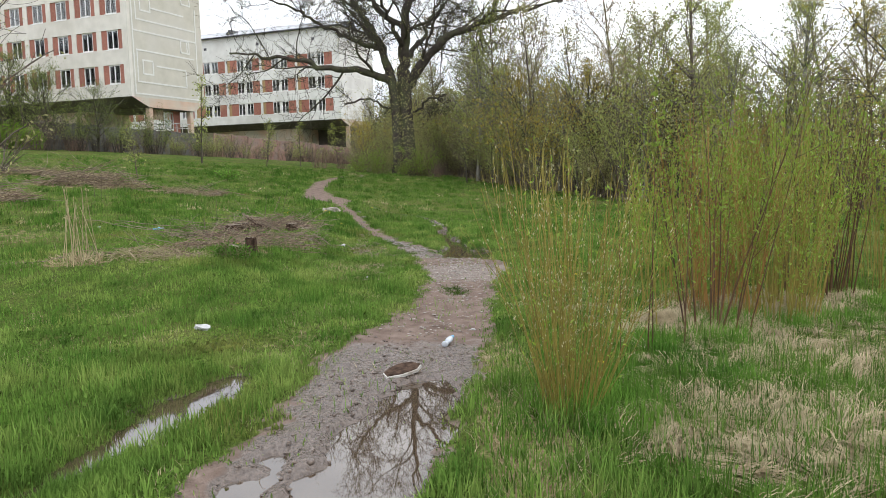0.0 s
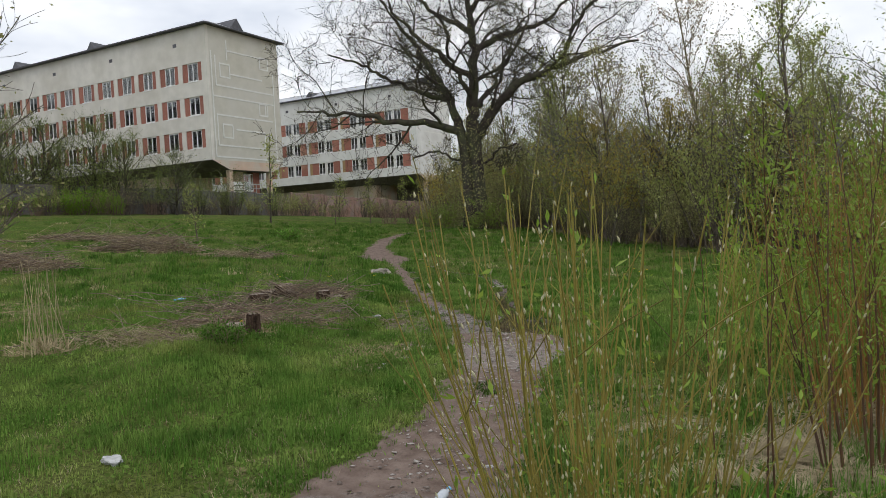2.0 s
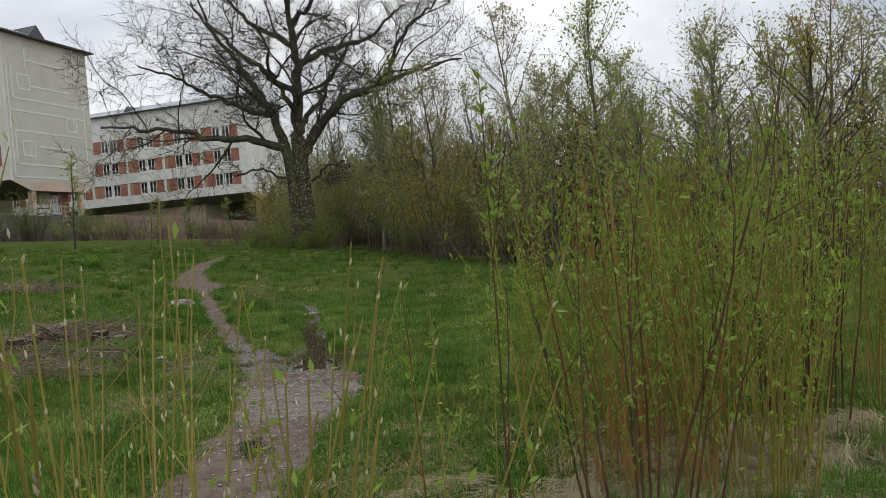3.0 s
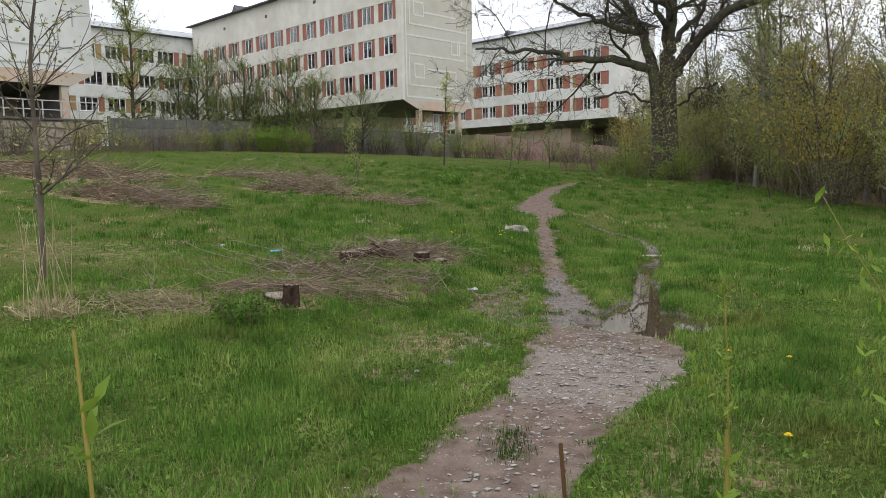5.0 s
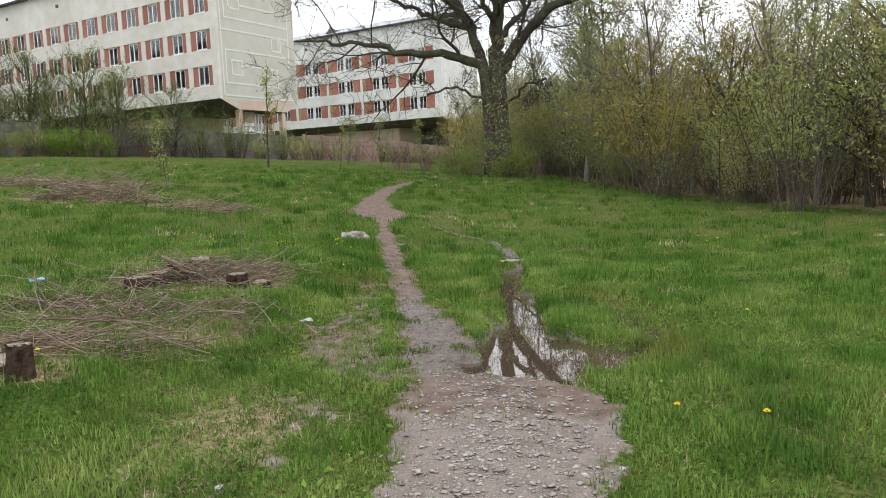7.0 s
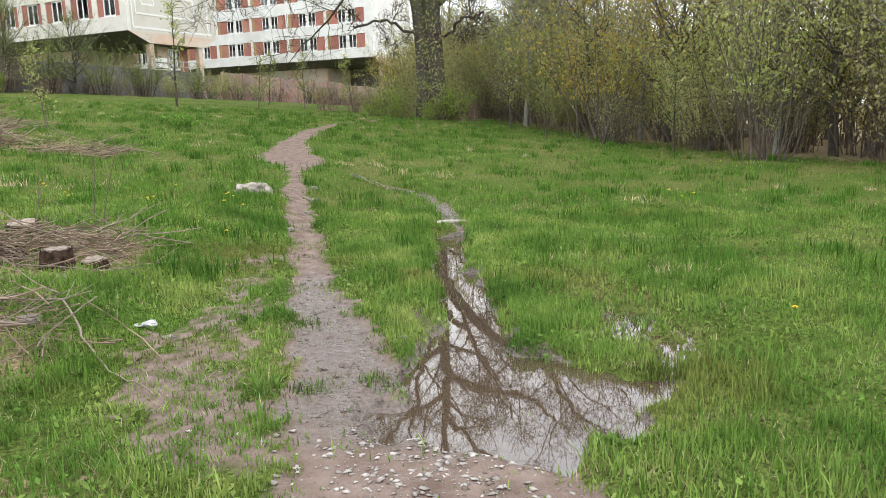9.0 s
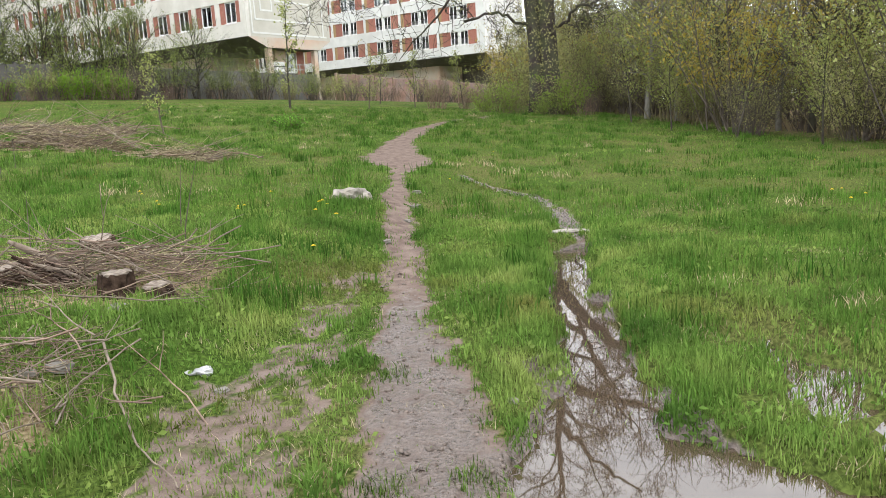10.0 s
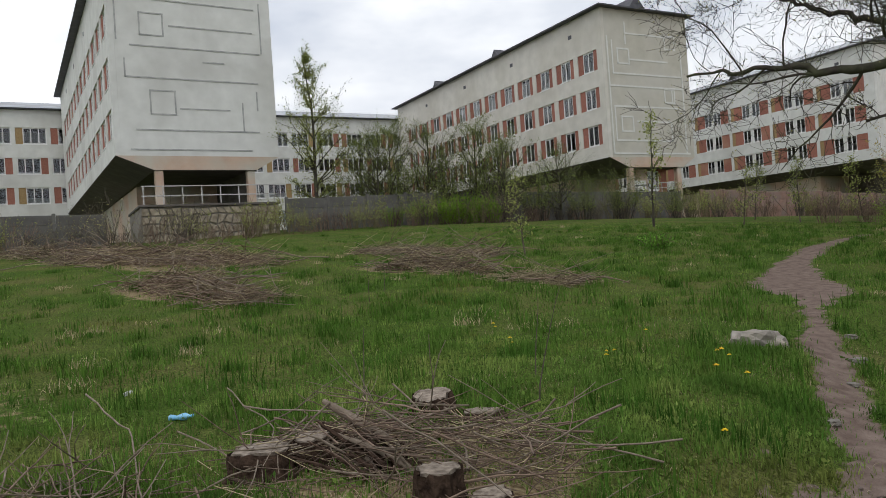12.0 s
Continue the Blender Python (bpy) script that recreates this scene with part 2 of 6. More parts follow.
def ground_material():
    """Soil and short turf; the worn tracks, wet mud, gravel and dry litter come from the sheet's own attributes."""
    m = bpy.data.materials.new("meadow_ground")
    m.use_nodes = True
    n, l = m.node_tree.nodes, m.node_tree.links
    b = n["Principled BSDF"]
    g = n.new("ShaderNodeNewGeometry")

    def noise_tex(scale, detail=6):
        t = n.new("ShaderNodeTexNoise")
        t.inputs["Scale"].default_value, t.inputs["Detail"].default_value = scale, detail
        l.new(g.outputs["Position"], t.inputs["Vector"])
        return t.outputs[0]

    def ramp(src, *stops):
        r = n.new("ShaderNodeValToRGB")
        while len(r.color_ramp.elements) < len(stops):
            r.color_ramp.elements.new(0.5)
        for e, (p, c) in zip(r.color_ramp.elements, stops):
            e.position, e.color = p, (*c, 1)
        l.new(src, r.inputs[0])
        return r.outputs[0]

    def mix(f, a, c):
        x = n.new("ShaderNodeMix")
        x.data_type = "RGBA"
        l.new(f, x.inputs[0])
        l.new(a, x.inputs[6])
        l.new(c, x.inputs[7])
        return x.outputs[2]

    def att(name):
        a = n.new("ShaderNodeAttribute")
        a.attribute_name = name
        return a.outputs["Fac"]

    def math_node(op, a, c):
        x = n.new("ShaderNodeMath")
        x.operation = op
        for k, v in enumerate((a, c)):
            if isinstance(v, (int, float)):
                x.inputs[k].default_value = v
            else:
                l.new(v, x.inputs[k])
        return x.outputs[0]

    def sharpen(a, src, lo, hi, amount=0.5):
        """The mask a, with its rim broken up by a noise."""
        r = n.new("ShaderNodeMapRange")
        r.interpolation_type = "SMOOTHSTEP"
        r.inputs["From Min"].default_value, r.inputs["From Max"].default_value = lo, hi
        l.new(math_node("ADD", a, math_node("MULTIPLY", math_node("SUBTRACT", src, 0.5), amount)), r.inputs["Value"])
        return r.outputs[0]

    fine, mid, big, grit = noise_tex(38), noise_tex(7), noise_tex(0.5), noise_tex(120, 3)
    turf = mix(ramp(big, (0.4, (0, 0, 0)), (0.62, (1, 1, 1))), ramp(fine, (0.35, (0.028, 0.048, 0.01)), (0.65, (0.085, 0.14, 0.024))),
               ramp(fine, (0.35, (0.05, 0.055, 0.018)), (0.65, (0.15, 0.16, 0.05))))
    dry = ramp(fine, (0.3, (0.13, 0.09, 0.05)), (0.7, (0.36, 0.29, 0.17)))
    soil = ramp(mid, (0.3, (0.125, 0.09, 0.073)), (0.7, (0.225, 0.172, 0.145)))
    gravel = mix(ramp(grit, (0.5, (0, 0, 0)), (0.62, (1, 1, 1))), ramp(mid, (0.3, (0.16, 0.125, 0.105)), (0.7, (0.25, 0.205, 0.18))), ramp(fine, (0.3, (0.24, 0.205, 0.18)), (0.7, (0.34, 0.30, 0.27))))
    mud = ramp(fine, (0.3, (0.075, 0.056, 0.045)), (0.7, (0.16, 0.125, 0.105)))
    col = mix(sharpen(att("dry"), mid, 0.35, 0.65, 0.9), turf, dry)
    track = sharpen(att("track"), mid, 0.38, 0.62, 0.8)
    col = mix(track, col, soil)
    col = mix(math_node("MULTIPLY", track, sharpen(att("gravel"), mid, 0.4, 0.7, 0.6)), col, gravel)
    wet = sharpen(att("wet"), mid, 0.35, 0.65, 0.5)
    col = mix(wet, col, mud)
    l.new(col, b.inputs["Base Color"])
    rr = n.new("ShaderNodeMapRange")
    rr.inputs["To Min"].default_value, rr.inputs["To Max"].default_value = 0.95, 0.24
    l.new(wet, rr.inputs["Value"])
    l.new(rr.outputs[0], b.inputs["Roughness"])
    sp = n.new("ShaderNodeMapRange")
    sp.inputs["To Min"].default_value, sp.inputs["To Max"].default_value = 0.02, 0.5
    l.new(wet, sp.inputs["Value"])
    l.new(sp.outputs[0], b.inputs["Specular IOR Level"])
    bp = n.new("ShaderNodeBump")
    bp.inputs["Strength"].default_value, bp.inputs["Distance"].default_value = 0.8, 0.03
    l.new(math_node("ADD", fine, math_node("MULTIPLY", mid, 1.5)), bp.inputs["Height"])
    l.new(bp.outputs[0], b.inputs["Normal"])
    return m


GROUND = ground_material()


# ---- building helpers ----
def part(name, bm, mat, parent=None, label=""):
    """Links a bmesh as one mesh object, under a thing or a part."""
    me = bpy.data.meshes.new(name)
    bm.to_mesh(me)
    bm.free()
    me.materials.append(mat)
    ob = new(name, me)
    ob.parent = parent
    if label:
        ob["label"] = label
    return ob


def shared(name, me, parent, at=(0, 0, 0), rz=0.0, scale=(1, 1, 1)):
    ob = new(name, me)
    ob.parent = parent
    ob.location, ob.rotation_euler, ob.scale = at, (0, 0, rz), scale
    return ob


def mesh_np(name, verts, faces, mat, smooth=False):
    """A mesh from arrays: verts (n, 3), faces (m, k)."""
    verts, faces = np.asarray(verts, np.float32), np.asarray(faces, np.int32)
    me = bpy.data.meshes.new(name)
    me.vertices.add(len(verts))
    me.vertices.foreach_set("co", verts.ravel())
    k = faces.shape[1]
    me.loops.add(faces.size)
    me.loops.foreach_set("vertex_index", faces.ravel())
    me.polygons.add(len(faces))
    me.polygons.foreach_set("loop_start", np.arange(0, faces.size, k, dtype=np.int32))
    me.polygons.foreach_set("loop_total", np.full(len(faces), k, np.int32))
    if smooth:
        me.polygons.foreach_set("use_smooth", np.ones(len(faces), bool))
    me.update(calc_edges=True)
    me.validate()
    me.materials.append(mat)
    return me


def box(bm, x0, x1, y0, y1, z0, z1, bevel=0.0):
    r = bmesh.ops.create_cube(bm, size=1.0)
    for v in r["verts"]:
        v.co = ((x0 + x1) / 2 + v.co.x * (x1 - x0), (y0 + y1) / 2 + v.co.y * (y1 - y0), (z0 + z1) / 2 + v.co.z * (z1 - z0))
    if bevel:
        bmesh.ops.bevel(bm, geom=list({e for v in r["verts"] for e in v.link_edges}), offset=bevel, segments=1, affect="EDGES")
    return bm


def boxed(*args, bevel=0.0):
    return box(bmesh.new(), *args, bevel=bevel)


class Tubes:
    """Tapered tubes gathered into one mesh."""

    def __init__(self):
        self.v, self.f, self.n = [], [], 0

    def add(self, pts, radii, sides=5):
        pts = np.asarray(pts, float)
        radii = np.asarray(radii, float)
        d = np.gradient(pts, axis=0)
        d /= np.linalg.norm(d, axis=1)[:, None] + 1e-9
        up = np.where(np.abs(d[:, 2:3]) > 0.9, [[1.0, 0, 0]], [[0, 0, 1.0]])
        a = np.cross(d, up)
        a /= np.linalg.norm(a, axis=1)[:, None] + 1e-9
        b = np.cross(d, a)
        th = np.arange(sides) * 2 * np.pi / sides
        ring = pts[:, None, :] + radii[:, None, None] * (a[:, None, :] * np.cos(th)[None, :, None] + b[:, None, :] * np.sin(th)[None, :, None])
        k = len(pts)
        self.v.append(ring.reshape(-1, 3))
        i, j = np.meshgrid(np.arange(k - 1), np.arange(sides), indexing="ij")
        q = np.stack([i * sides + j, i * sides + (j + 1) % sides, (i + 1) * sides + (j + 1) % sides, (i + 1) * sides + j], -1).reshape(-1, 4)
        self.f.append(q + self.n)
        self.n += k * sides

    def mesh(self, name, mat, smooth=True):
        return mesh_np(name, np.concatenate(self.v), np.concatenate(self.f), mat, smooth)


def leaf_mesh(name, at, rng, size, mat, droop=0.3, long=2.0, toward=None):
    """Small folded leaves, two triangles each side of a midrib, at the places given."""
    at = np.asarray(at, float)
    n = len(at)
    d = rng.normal(size=(n, 3)) if toward is None else np.asarray(toward) + rng.normal(size=(n, 3)) * 0.55
    d[:, 2] -= droop
    d /= np.linalg.norm(d, axis=1)[:, None]
    s = np.cross(d, rng.normal(size=(n, 3)))
    s /= np.linalg.norm(s, axis=1)[:, None]
    nn = np.cross(d, s)
    L = (size * (0.6 + 0.8 * rng.random(n)))[:, None]
    w = L / long / 2
    v = np.stack([at, at + d * L * 0.5 + s * w + nn * w * 0.35, at + d * L, at + d * L * 0.5 - s * w + nn * w * 0.35], 1).reshape(-1, 3)
    o = (np.arange(n) * 4)[:, None]
    f = np.concatenate([o + [[0, 1, 2]], o + [[0, 2, 3]]], 0)
    return mesh_np(name, v, f, mat)


def wander(rng, start, way, length, steps, jitter, lift=0.0):
    """A crooked line from start."""
    p, d = np.array(start, float), np.array(way, float)
    d /= np.linalg.norm(d)
    out = [p.copy()]
    for _ in range(steps):
        d = d + rng.normal(size=3) * jitter
        d[2] += lift
        d /= np.linalg.norm(d)
        p = p + d * length / steps
        out.append(p.copy())
    return np.array(out)


# ---- the lie of the land ----
def soft_least(a, b, k=0.15):
    return -np.log(np.exp(-k * np.clip(a, -200, 200)) + np.exp(-k * b)) / k


def smooth(a, b, x):
    t = np.clip((x - a) / (b - a), 0, 1)
    return t * t * (3 - 2 * t)


def wave_noise(x, y, scale, seed):
    """A cheap smooth noise in about -1 to 1."""
    r = np.random.RandomState(seed)
    out = 0
    for k in range(5):
        a, p, f = r.rand() * 6.28, r.rand() * 6.28, (0.6 + 1.1 * r.rand()) / scale
        b, q = r.rand() * 6.28, r.rand() * 6.28
        out = out + np.sin((x * np.cos(a) + y * np.sin(a)) * f * 6.28 + p + 1.3 * np.sin((x * np.cos(b) + y * np.sin(b)) * f * 4 + q))
    return out / 3.2


# centre lines with half widths
TRACK = [(-1.7, -4, .7), (-1.5, 1.5, .65), (-1.35, 3.5, .58), (-1.2, 4.8, .6), (-1.0, 6.1, .62), (-.85, 7.0, .5), (-.65, 8.3, .42), (-.6, 9.3, .45), (-.5, 10.2, .55),
         (-.45, 11.3, .72), (-.7, 12.2, .6), (-1.15, 12.8, .38), (-1.45, 13.8, .25), (-1.85, 15, .22), (-2.3, 16.5, .2), (-2.9, 18.5, .17), (-3.35, 20, .2), (-4.05, 22.5, .15),
         (-4.4, 24.2, .25)]
TRACK_FAR = [(-4.6, 24.8, .6), (-5.1, 26, .75), (-5.7, 27.8, .55), (-6.3, 30.5, .4), (-6.7, 34.5, .25), (-6.6, 38.3, .2), (-5.6, 40.5, .15)]
TRACK_SIDE = [(-1.6, 12.2, .35), (-2.3, 13.3, .4), (-2.45, 14.5, .25), (-2.6, 15.8, .15), (-2.9, 17.5, .08)]
RILL = [(-.95, 18.6, .16), (-1.15, 20, .14), (-1.6, 21.5, .12), (-2.3, 22.6, .08), (-3.2, 23.7, .05)]
SCUFF = [(-2.0, 9.9, .05), (-1.75, 10.7, .16), (-1.95, 11.5, .2), (-2.4, 11.9, .1)]
POOL_A = [(-1.36, 2.4, .3), (-1.16, 3.4, .3), (-1.02, 4.2, .28), (-.88, 4.9, .2)]
POOL_A2 = [(-1.72, 2.6, .1), (-1.66, 3.2, .06), (-1.6, 3.7, .0)]
POOL_B = [(-2.8, 3.2, .1), (-2.62, 3.9, .15), (-2.5, 4.4, .2), (-2.36, 4.95, .22), (-2.42, 5.25, .14)]
POOL_C = [(-.97, 18.2, .16), (-.82, 16.4, .2), (-.62, 14.8, .22), (-.55, 13.8, .3), (-.45, 13.2, .5), (0, 13.05, .42), (.35, 13.1, .22)]
POOL_C2 = [(-.75, 12.75, .25), (-.2, 12.55, .35), (.25, 12.6, .1)]
FLOOD = [(.15, 16.2, .08), (.4, 15.3, .2), (.62, 14.4, .3), (.7, 13.6, .26)]
LEVEL = -0.078


def reach(x, y, line):
    """How far outside a line of varying half width a place lies (negative: inside)."""
    best = np.full(np.shape(x), 99.0)
    for (ax, ay, aw), (bx, by, bw) in zip(line, line[1:]):
        dx, dy = bx - ax, by - ay
        t = np.clip(((x - ax) * dx + (y - ay) * dy) / (dx * dx + dy * dy), 0, 1)
        best = np.minimum(best, np.hypot(x - ax - t * dx, y - ay - t * dy) - (aw + t * (bw - aw)))
    return best


def land(x, y):
    """The broad height of the meadow."""
    x, y = np.asarray(x, float), np.asarray(y, float)
    yy, xx = soft_least(y, 46), -soft_least(-x, 45)
    h = np.log1p(np.exp(3 * np.clip(.75 - .08 * (xx - 2.3) + .07 * (yy - 40), -20, 20))) / 3 - .03
    return h + .24 * smooth(-2.6, -3.8, x) * smooth(7.5, 10, y) * smooth(30, 22, y)


def masks(x, y):
    n1, n2 = wave_noise(x, y, 0.55, 3), wave_noise(x, y, 1.7, 4)
    rag = .06 * n1 + .07 * n2 + .06 * wave_noise(x, y, .19, 6)
    track = smooth(.17, -.15, np.minimum(np.minimum(reach(x, y, TRACK), reach(x, y, TRACK_FAR)), reach(x, y, RILL)) + rag)
    track = np.maximum(track, .62 * smooth(.12, -.15, reach(x, y, TRACK_SIDE) + 2.2 * rag))
    track = np.maximum(track, .5 * smooth(.15, -.15, reach(x, y, SCUFF) + 2.4 * rag))
    pool = np.minimum(np.minimum(np.minimum(reach(x, y, POOL_A), reach(x, y, POOL_A2)), reach(x, y, POOL_B)), np.minimum(reach(x, y, POOL_C), reach(x, y, POOL_C2))) + .1 * n1 + .03 * wave_noise(x, y, .2, 7)
    flood = reach(x, y, FLOOD) + .12 * n1 + .16 * wave_noise(x, y, .17, 48)
    water = np.maximum(smooth(.1, -.08, pool), .62 * smooth(.12, -.12, flood))
    wet = np.maximum(.6 * track * smooth(11.6, 12.6, y) * smooth(18, 15, y), smooth(.1, -.04, pool + .08 * n2))
    wet = np.maximum(wet, .9 * smooth(.1, -.1, reach(x, y, RILL)))
    wet = np.maximum(wet, .74 * smooth(.5, .9, track) * smooth(7.0, 5.6, y) * smooth(-2, -1.8, x))
    rim = reach(x, y, POOL_B) + .1 * n1
    wet = wet * (1 - smooth(.02, .08, rim) * smooth(.8, .5, rim) * smooth(-1.9, -2.1, x))
    return track, water, wet


def height(x, y):
    track, water, wet = masks(x, y)
    h = land(x, y) - .015 * track + .012 * wave_noise(x, y, .9, 8) + .02 * wave_noise(x, y, 3.1, 9) * (1 - track)
    near = smooth(30, 24, y) * smooth(-14, -9, x)
    h = h + near * (.011 * wave_noise(x, y, .2, 11) + .007 * wave_noise(x, y, .45, 13)) * track
    return h * (1 - water) + water * (LEVEL - .05)


def ground_z(x, y):
    return float(height(np.array([x]), np.array([y]))[0])


def axis(lo, hi, step, far, grow=1.11):
    mid = list(np.arange(lo, hi, step))
    a, b, s = [], [], step
    v = lo
    while v > -far:
        s *= grow
        v -= s
        a.append(v)
    s, v = step, mid[-1]
    while v < far:
        s *= grow
        v += s
        b.append(v)
    return np.array(a[::-1] + mid + b)


def build_ground():
    xs, ys = axis(-6.5, 4.5, 0.06, 900), axis(2.0, 25.0, 0.07, 900)
    X, Y = np.meshgrid(xs, ys, indexing="ij")
    x, y = X.ravel(), Y.ravel()
    track, water, wet = masks(x, y)
    z = height(x, y)
    nx, ny = len(xs), len(ys)
    i, j = np.meshgrid(np.arange(nx - 1), np.arange(ny - 1), indexing="ij")
    a = (i * ny + j).ravel()
    me = mesh_np("ground", np.stack([x, y, z], 1), np.stack([a, a + ny, a + ny + 1, a + 1], 1), GROUND, True)
    gravel = smooth(1.6, .2, np.abs(y - 10.6)) * .9
    dryness = np.zeros(len(x))
    for cx, cy, rx, ry, s in DRY:
        dryness = np.maximum(dryness, s * smooth(1.25, .6, np.hypot((x - cx) / rx, (y - cy) / ry)))
    woods = smooth(1.5, -2.5, reach_woods(x, y))
    dryness = np.maximum(dryness, .8 * woods)
    for key, vals in (("track", track), ("wet", wet), ("gravel", gravel), ("dry", dryness)):
        at = me.attributes.new(key, "FLOAT", "POINT")
        at.data.foreach_set("value", vals.astype(np.float32))
    return tagged(new("ground", me), "green spring meadow with a muddy footpath", "ground", kind="structure")


DRY = [(1.0, 3.7, .9, .6, .75), (2.2, 5.2, .9, .9, .6), (2.8, 7.6, 1.6, .7, .6), (-4.6, 11.6, 1.3, 1.0, .5), (-4.6, 15.4, 1.15, 1.0, .95), (-4.0, 11.4, .55, .45, .85), (.55, 8.2, .6, 1.7, .5), (-.3, 4.4, .35, 2.3, .6), (-2.0, 6.6, .5, 1.4, .4), (-2.2, 11.0, .6, 1.4, .5), (-3.6, 13.0, .7, .55, .7), (-15.5, 20.6, 3.2, .9, .95),
       (-23, 24.5, 5.0, 1.8, .95), (-13.7, 26, 2.6, .7, .95), (-9.8, 25.2, 1.6, .8, .6), (-6.3, 10.3, .9, .6, .6), (-10, 14, 3, 1.6, .45), (-1.9, 13.4, .8, .8, .4)]
WOOD_EDGE = [(-11, 122), (-7.5, 60), (-1.5, 46), (2.0, 39), (4.6, 33), (7.6, 27.5), (11, 22), (15, 14), (24, 4), (40, -8)]


def reach_woods(x, y):
    """Distance in front of the woods' edge (negative: inside)."""
    x, y = np.asarray(x, float), np.asarray(y, float)
    e = np.array(WOOD_EDGE)
    order = np.argsort(e[:, 1])
    edge_x = np.interp(y, e[order, 1], e[order, 0])
    return (edge_x - x) * 0.86


ground = build_ground()


def build_pool(name, lines, label):
    """A sheet of still water, that the hollow of the ground cuts to shape."""
    bm = bmesh.new()
    pts = [p for line in lines for p in line]
    x0, x1 = min(p[0] - p[2] for p in pts) - .2, max(p[0] + p[2] for p in pts) + .2
    y0, y1 = min(p[1] - p[2] for p in pts) - .2, max(p[1] + p[2] for p in pts) + .2
    nx, ny = int((x1 - x0) / .08), int((y1 - y0) / .08)
    grid = {}
    for i in range(nx + 1):
        for j in range(ny + 1):
            x, y = x0 + (x1 - x0) * i / nx, y0 + (y1 - y0) * j / ny
            if min(float(reach(np.array([x]), np.array([y]), l)[0]) for l in lines) < .22:
                grid[i, j] = bm.verts.new((x, y, LEVEL))
    for i in range(nx):
        for j in range(ny):
            q = [grid.get(k) for k in ((i, j), (i + 1, j), (i + 1, j + 1), (i, j + 1))]
            if all(q):
                bm.faces.new(q)
    bmesh.ops.delete(bm, geom=[v for v in bm.verts if not v.link_faces], context="VERTS")
    return tagged(part(name, bm, WATER), label, "puddle", kind="structure")


build_pool("water_1", [POOL_A, POOL_A2], "shallow muddy puddle on the footpath")
build_pool("water_2", [POOL_B], "narrow puddle in the grass beside the path")
build_pool("water_3", [POOL_C, POOL_C2, FLOOD], "long rain puddle beside the footpath")


# ---- buildings ----
HEAD = 22.0
U = Vector((math.sin(radians(HEAD)), math.cos(radians(HEAD)), 0))
V = Vector((-math.cos(radians(HEAD)), math.sin(radians(HEAD)), 0))
CORNER = Vector((-30.8, 70.6, 0))
GAP = 39.0
BASE = 3.0
ROWS_Z = (10.3, 13.55, 16.85)
WIN_H = 1.8


def window_meshes(width, panes):
    """Frame, sill and panes of a window, sharing meshes: the wall's plane is x = 0, outwards is -x, y along the wall."""
    t = 0.11
    ys = [0, t] + [width * k / panes + e * t / 2 for k in range(1, panes) for e in (-1, 1)] + [width - t, width]
    zs = [0, t, WIN_H - t, WIN_H]
    bm, at = bmesh.new(), {}

    def corner(side, i, j):
        if (side, i, j) not in at:
            at[side, i, j] = bm.verts.new((side * .08, ys[i], zs[j]))
        return at[side, i, j]

    def solid(i, j):
        return 0 <= i < len(ys) - 1 and 0 <= j < 3 and (j != 1 or i % 2 == 0)

    for i in range(len(ys) - 1):
        for j in range(3):
            if not solid(i, j):
                continue
            loop = [(i, j), (i + 1, j), (i + 1, j + 1), (i, j + 1)]
            for side in (0, 1):
                q = [corner(side, *c) for c in loop]
                bm.faces.new(q if side else q[::-1])
            for e, beside in enumerate(((i, j - 1), (i + 1, j), (i, j + 1), (i - 1, j))):
                if not solid(*beside):
                    c, d = loop[e], loop[(e + 1) % 4]
                    bm.faces.new((corner(0, *c), corner(0, *d), corner(1, *d), corner(1, *c)))
    bmesh.ops.recalc_face_normals(bm, faces=bm.faces)
    frame_me = bpy.data.meshes.new("window_frame")
    bm.to_mesh(frame_me)
    bm.free()
    frame_me.materials.append(FRAME_W)
    bm = boxed(-.16, .06, -.04, width + .04, -.07, -.004)
    sill_me = bpy.data.meshes.new("sill")
    bm.to_mesh(sill_me)
    bm.free()
    sill_me.materials.append(FRAME_W)
    bm = boxed(.03, .045, 0, width / panes - .09, 0, WIN_H - .18)
    pane_me = bpy.data.meshes.new("pane")
    bm.to_mesh(pane_me)
    bm.free()
    pane_me.materials.append(GLASS)
    return width, panes, frame_me, sill_me, pane_me


def put_window(house, spec, x, y, z, rz=0.0):
    width, panes, frame_me, sill_me, pane_me = spec
    w = shared("window", frame_me, house, (x, y, z), rz)
    shared("sill", sill_me, w)
    for k in range(panes):
        shared("pane", pane_me, w, (0, width * k / panes + .045, .09))
    return w


SINGLE, TWIN, WIDE = window_meshes(1.45, 2), window_meshes(1.25, 2), window_meshes(2.3, 3)


def pierced_wall(openings, length, z0, z1, rows, thick, x=0.0):
    """A wall along y with openings (y0, y1) in each row of windows."""
    bm = bmesh.new()
    levels = [z0]
    for r in rows:
        levels += [r, r + WIN_H]
    levels.append(z1)
    for k in range(0, len(levels), 2):
        box(bm, x, x + thick, 0, length, levels[k], levels[k + 1])
    for r in rows:
        y = 0.0
        for a, b in openings + [(length, length)]:
            if a - y > .01:
                box(bm, x, x + thick, y, a, r, r + WIN_H)
            y = b
    return bm


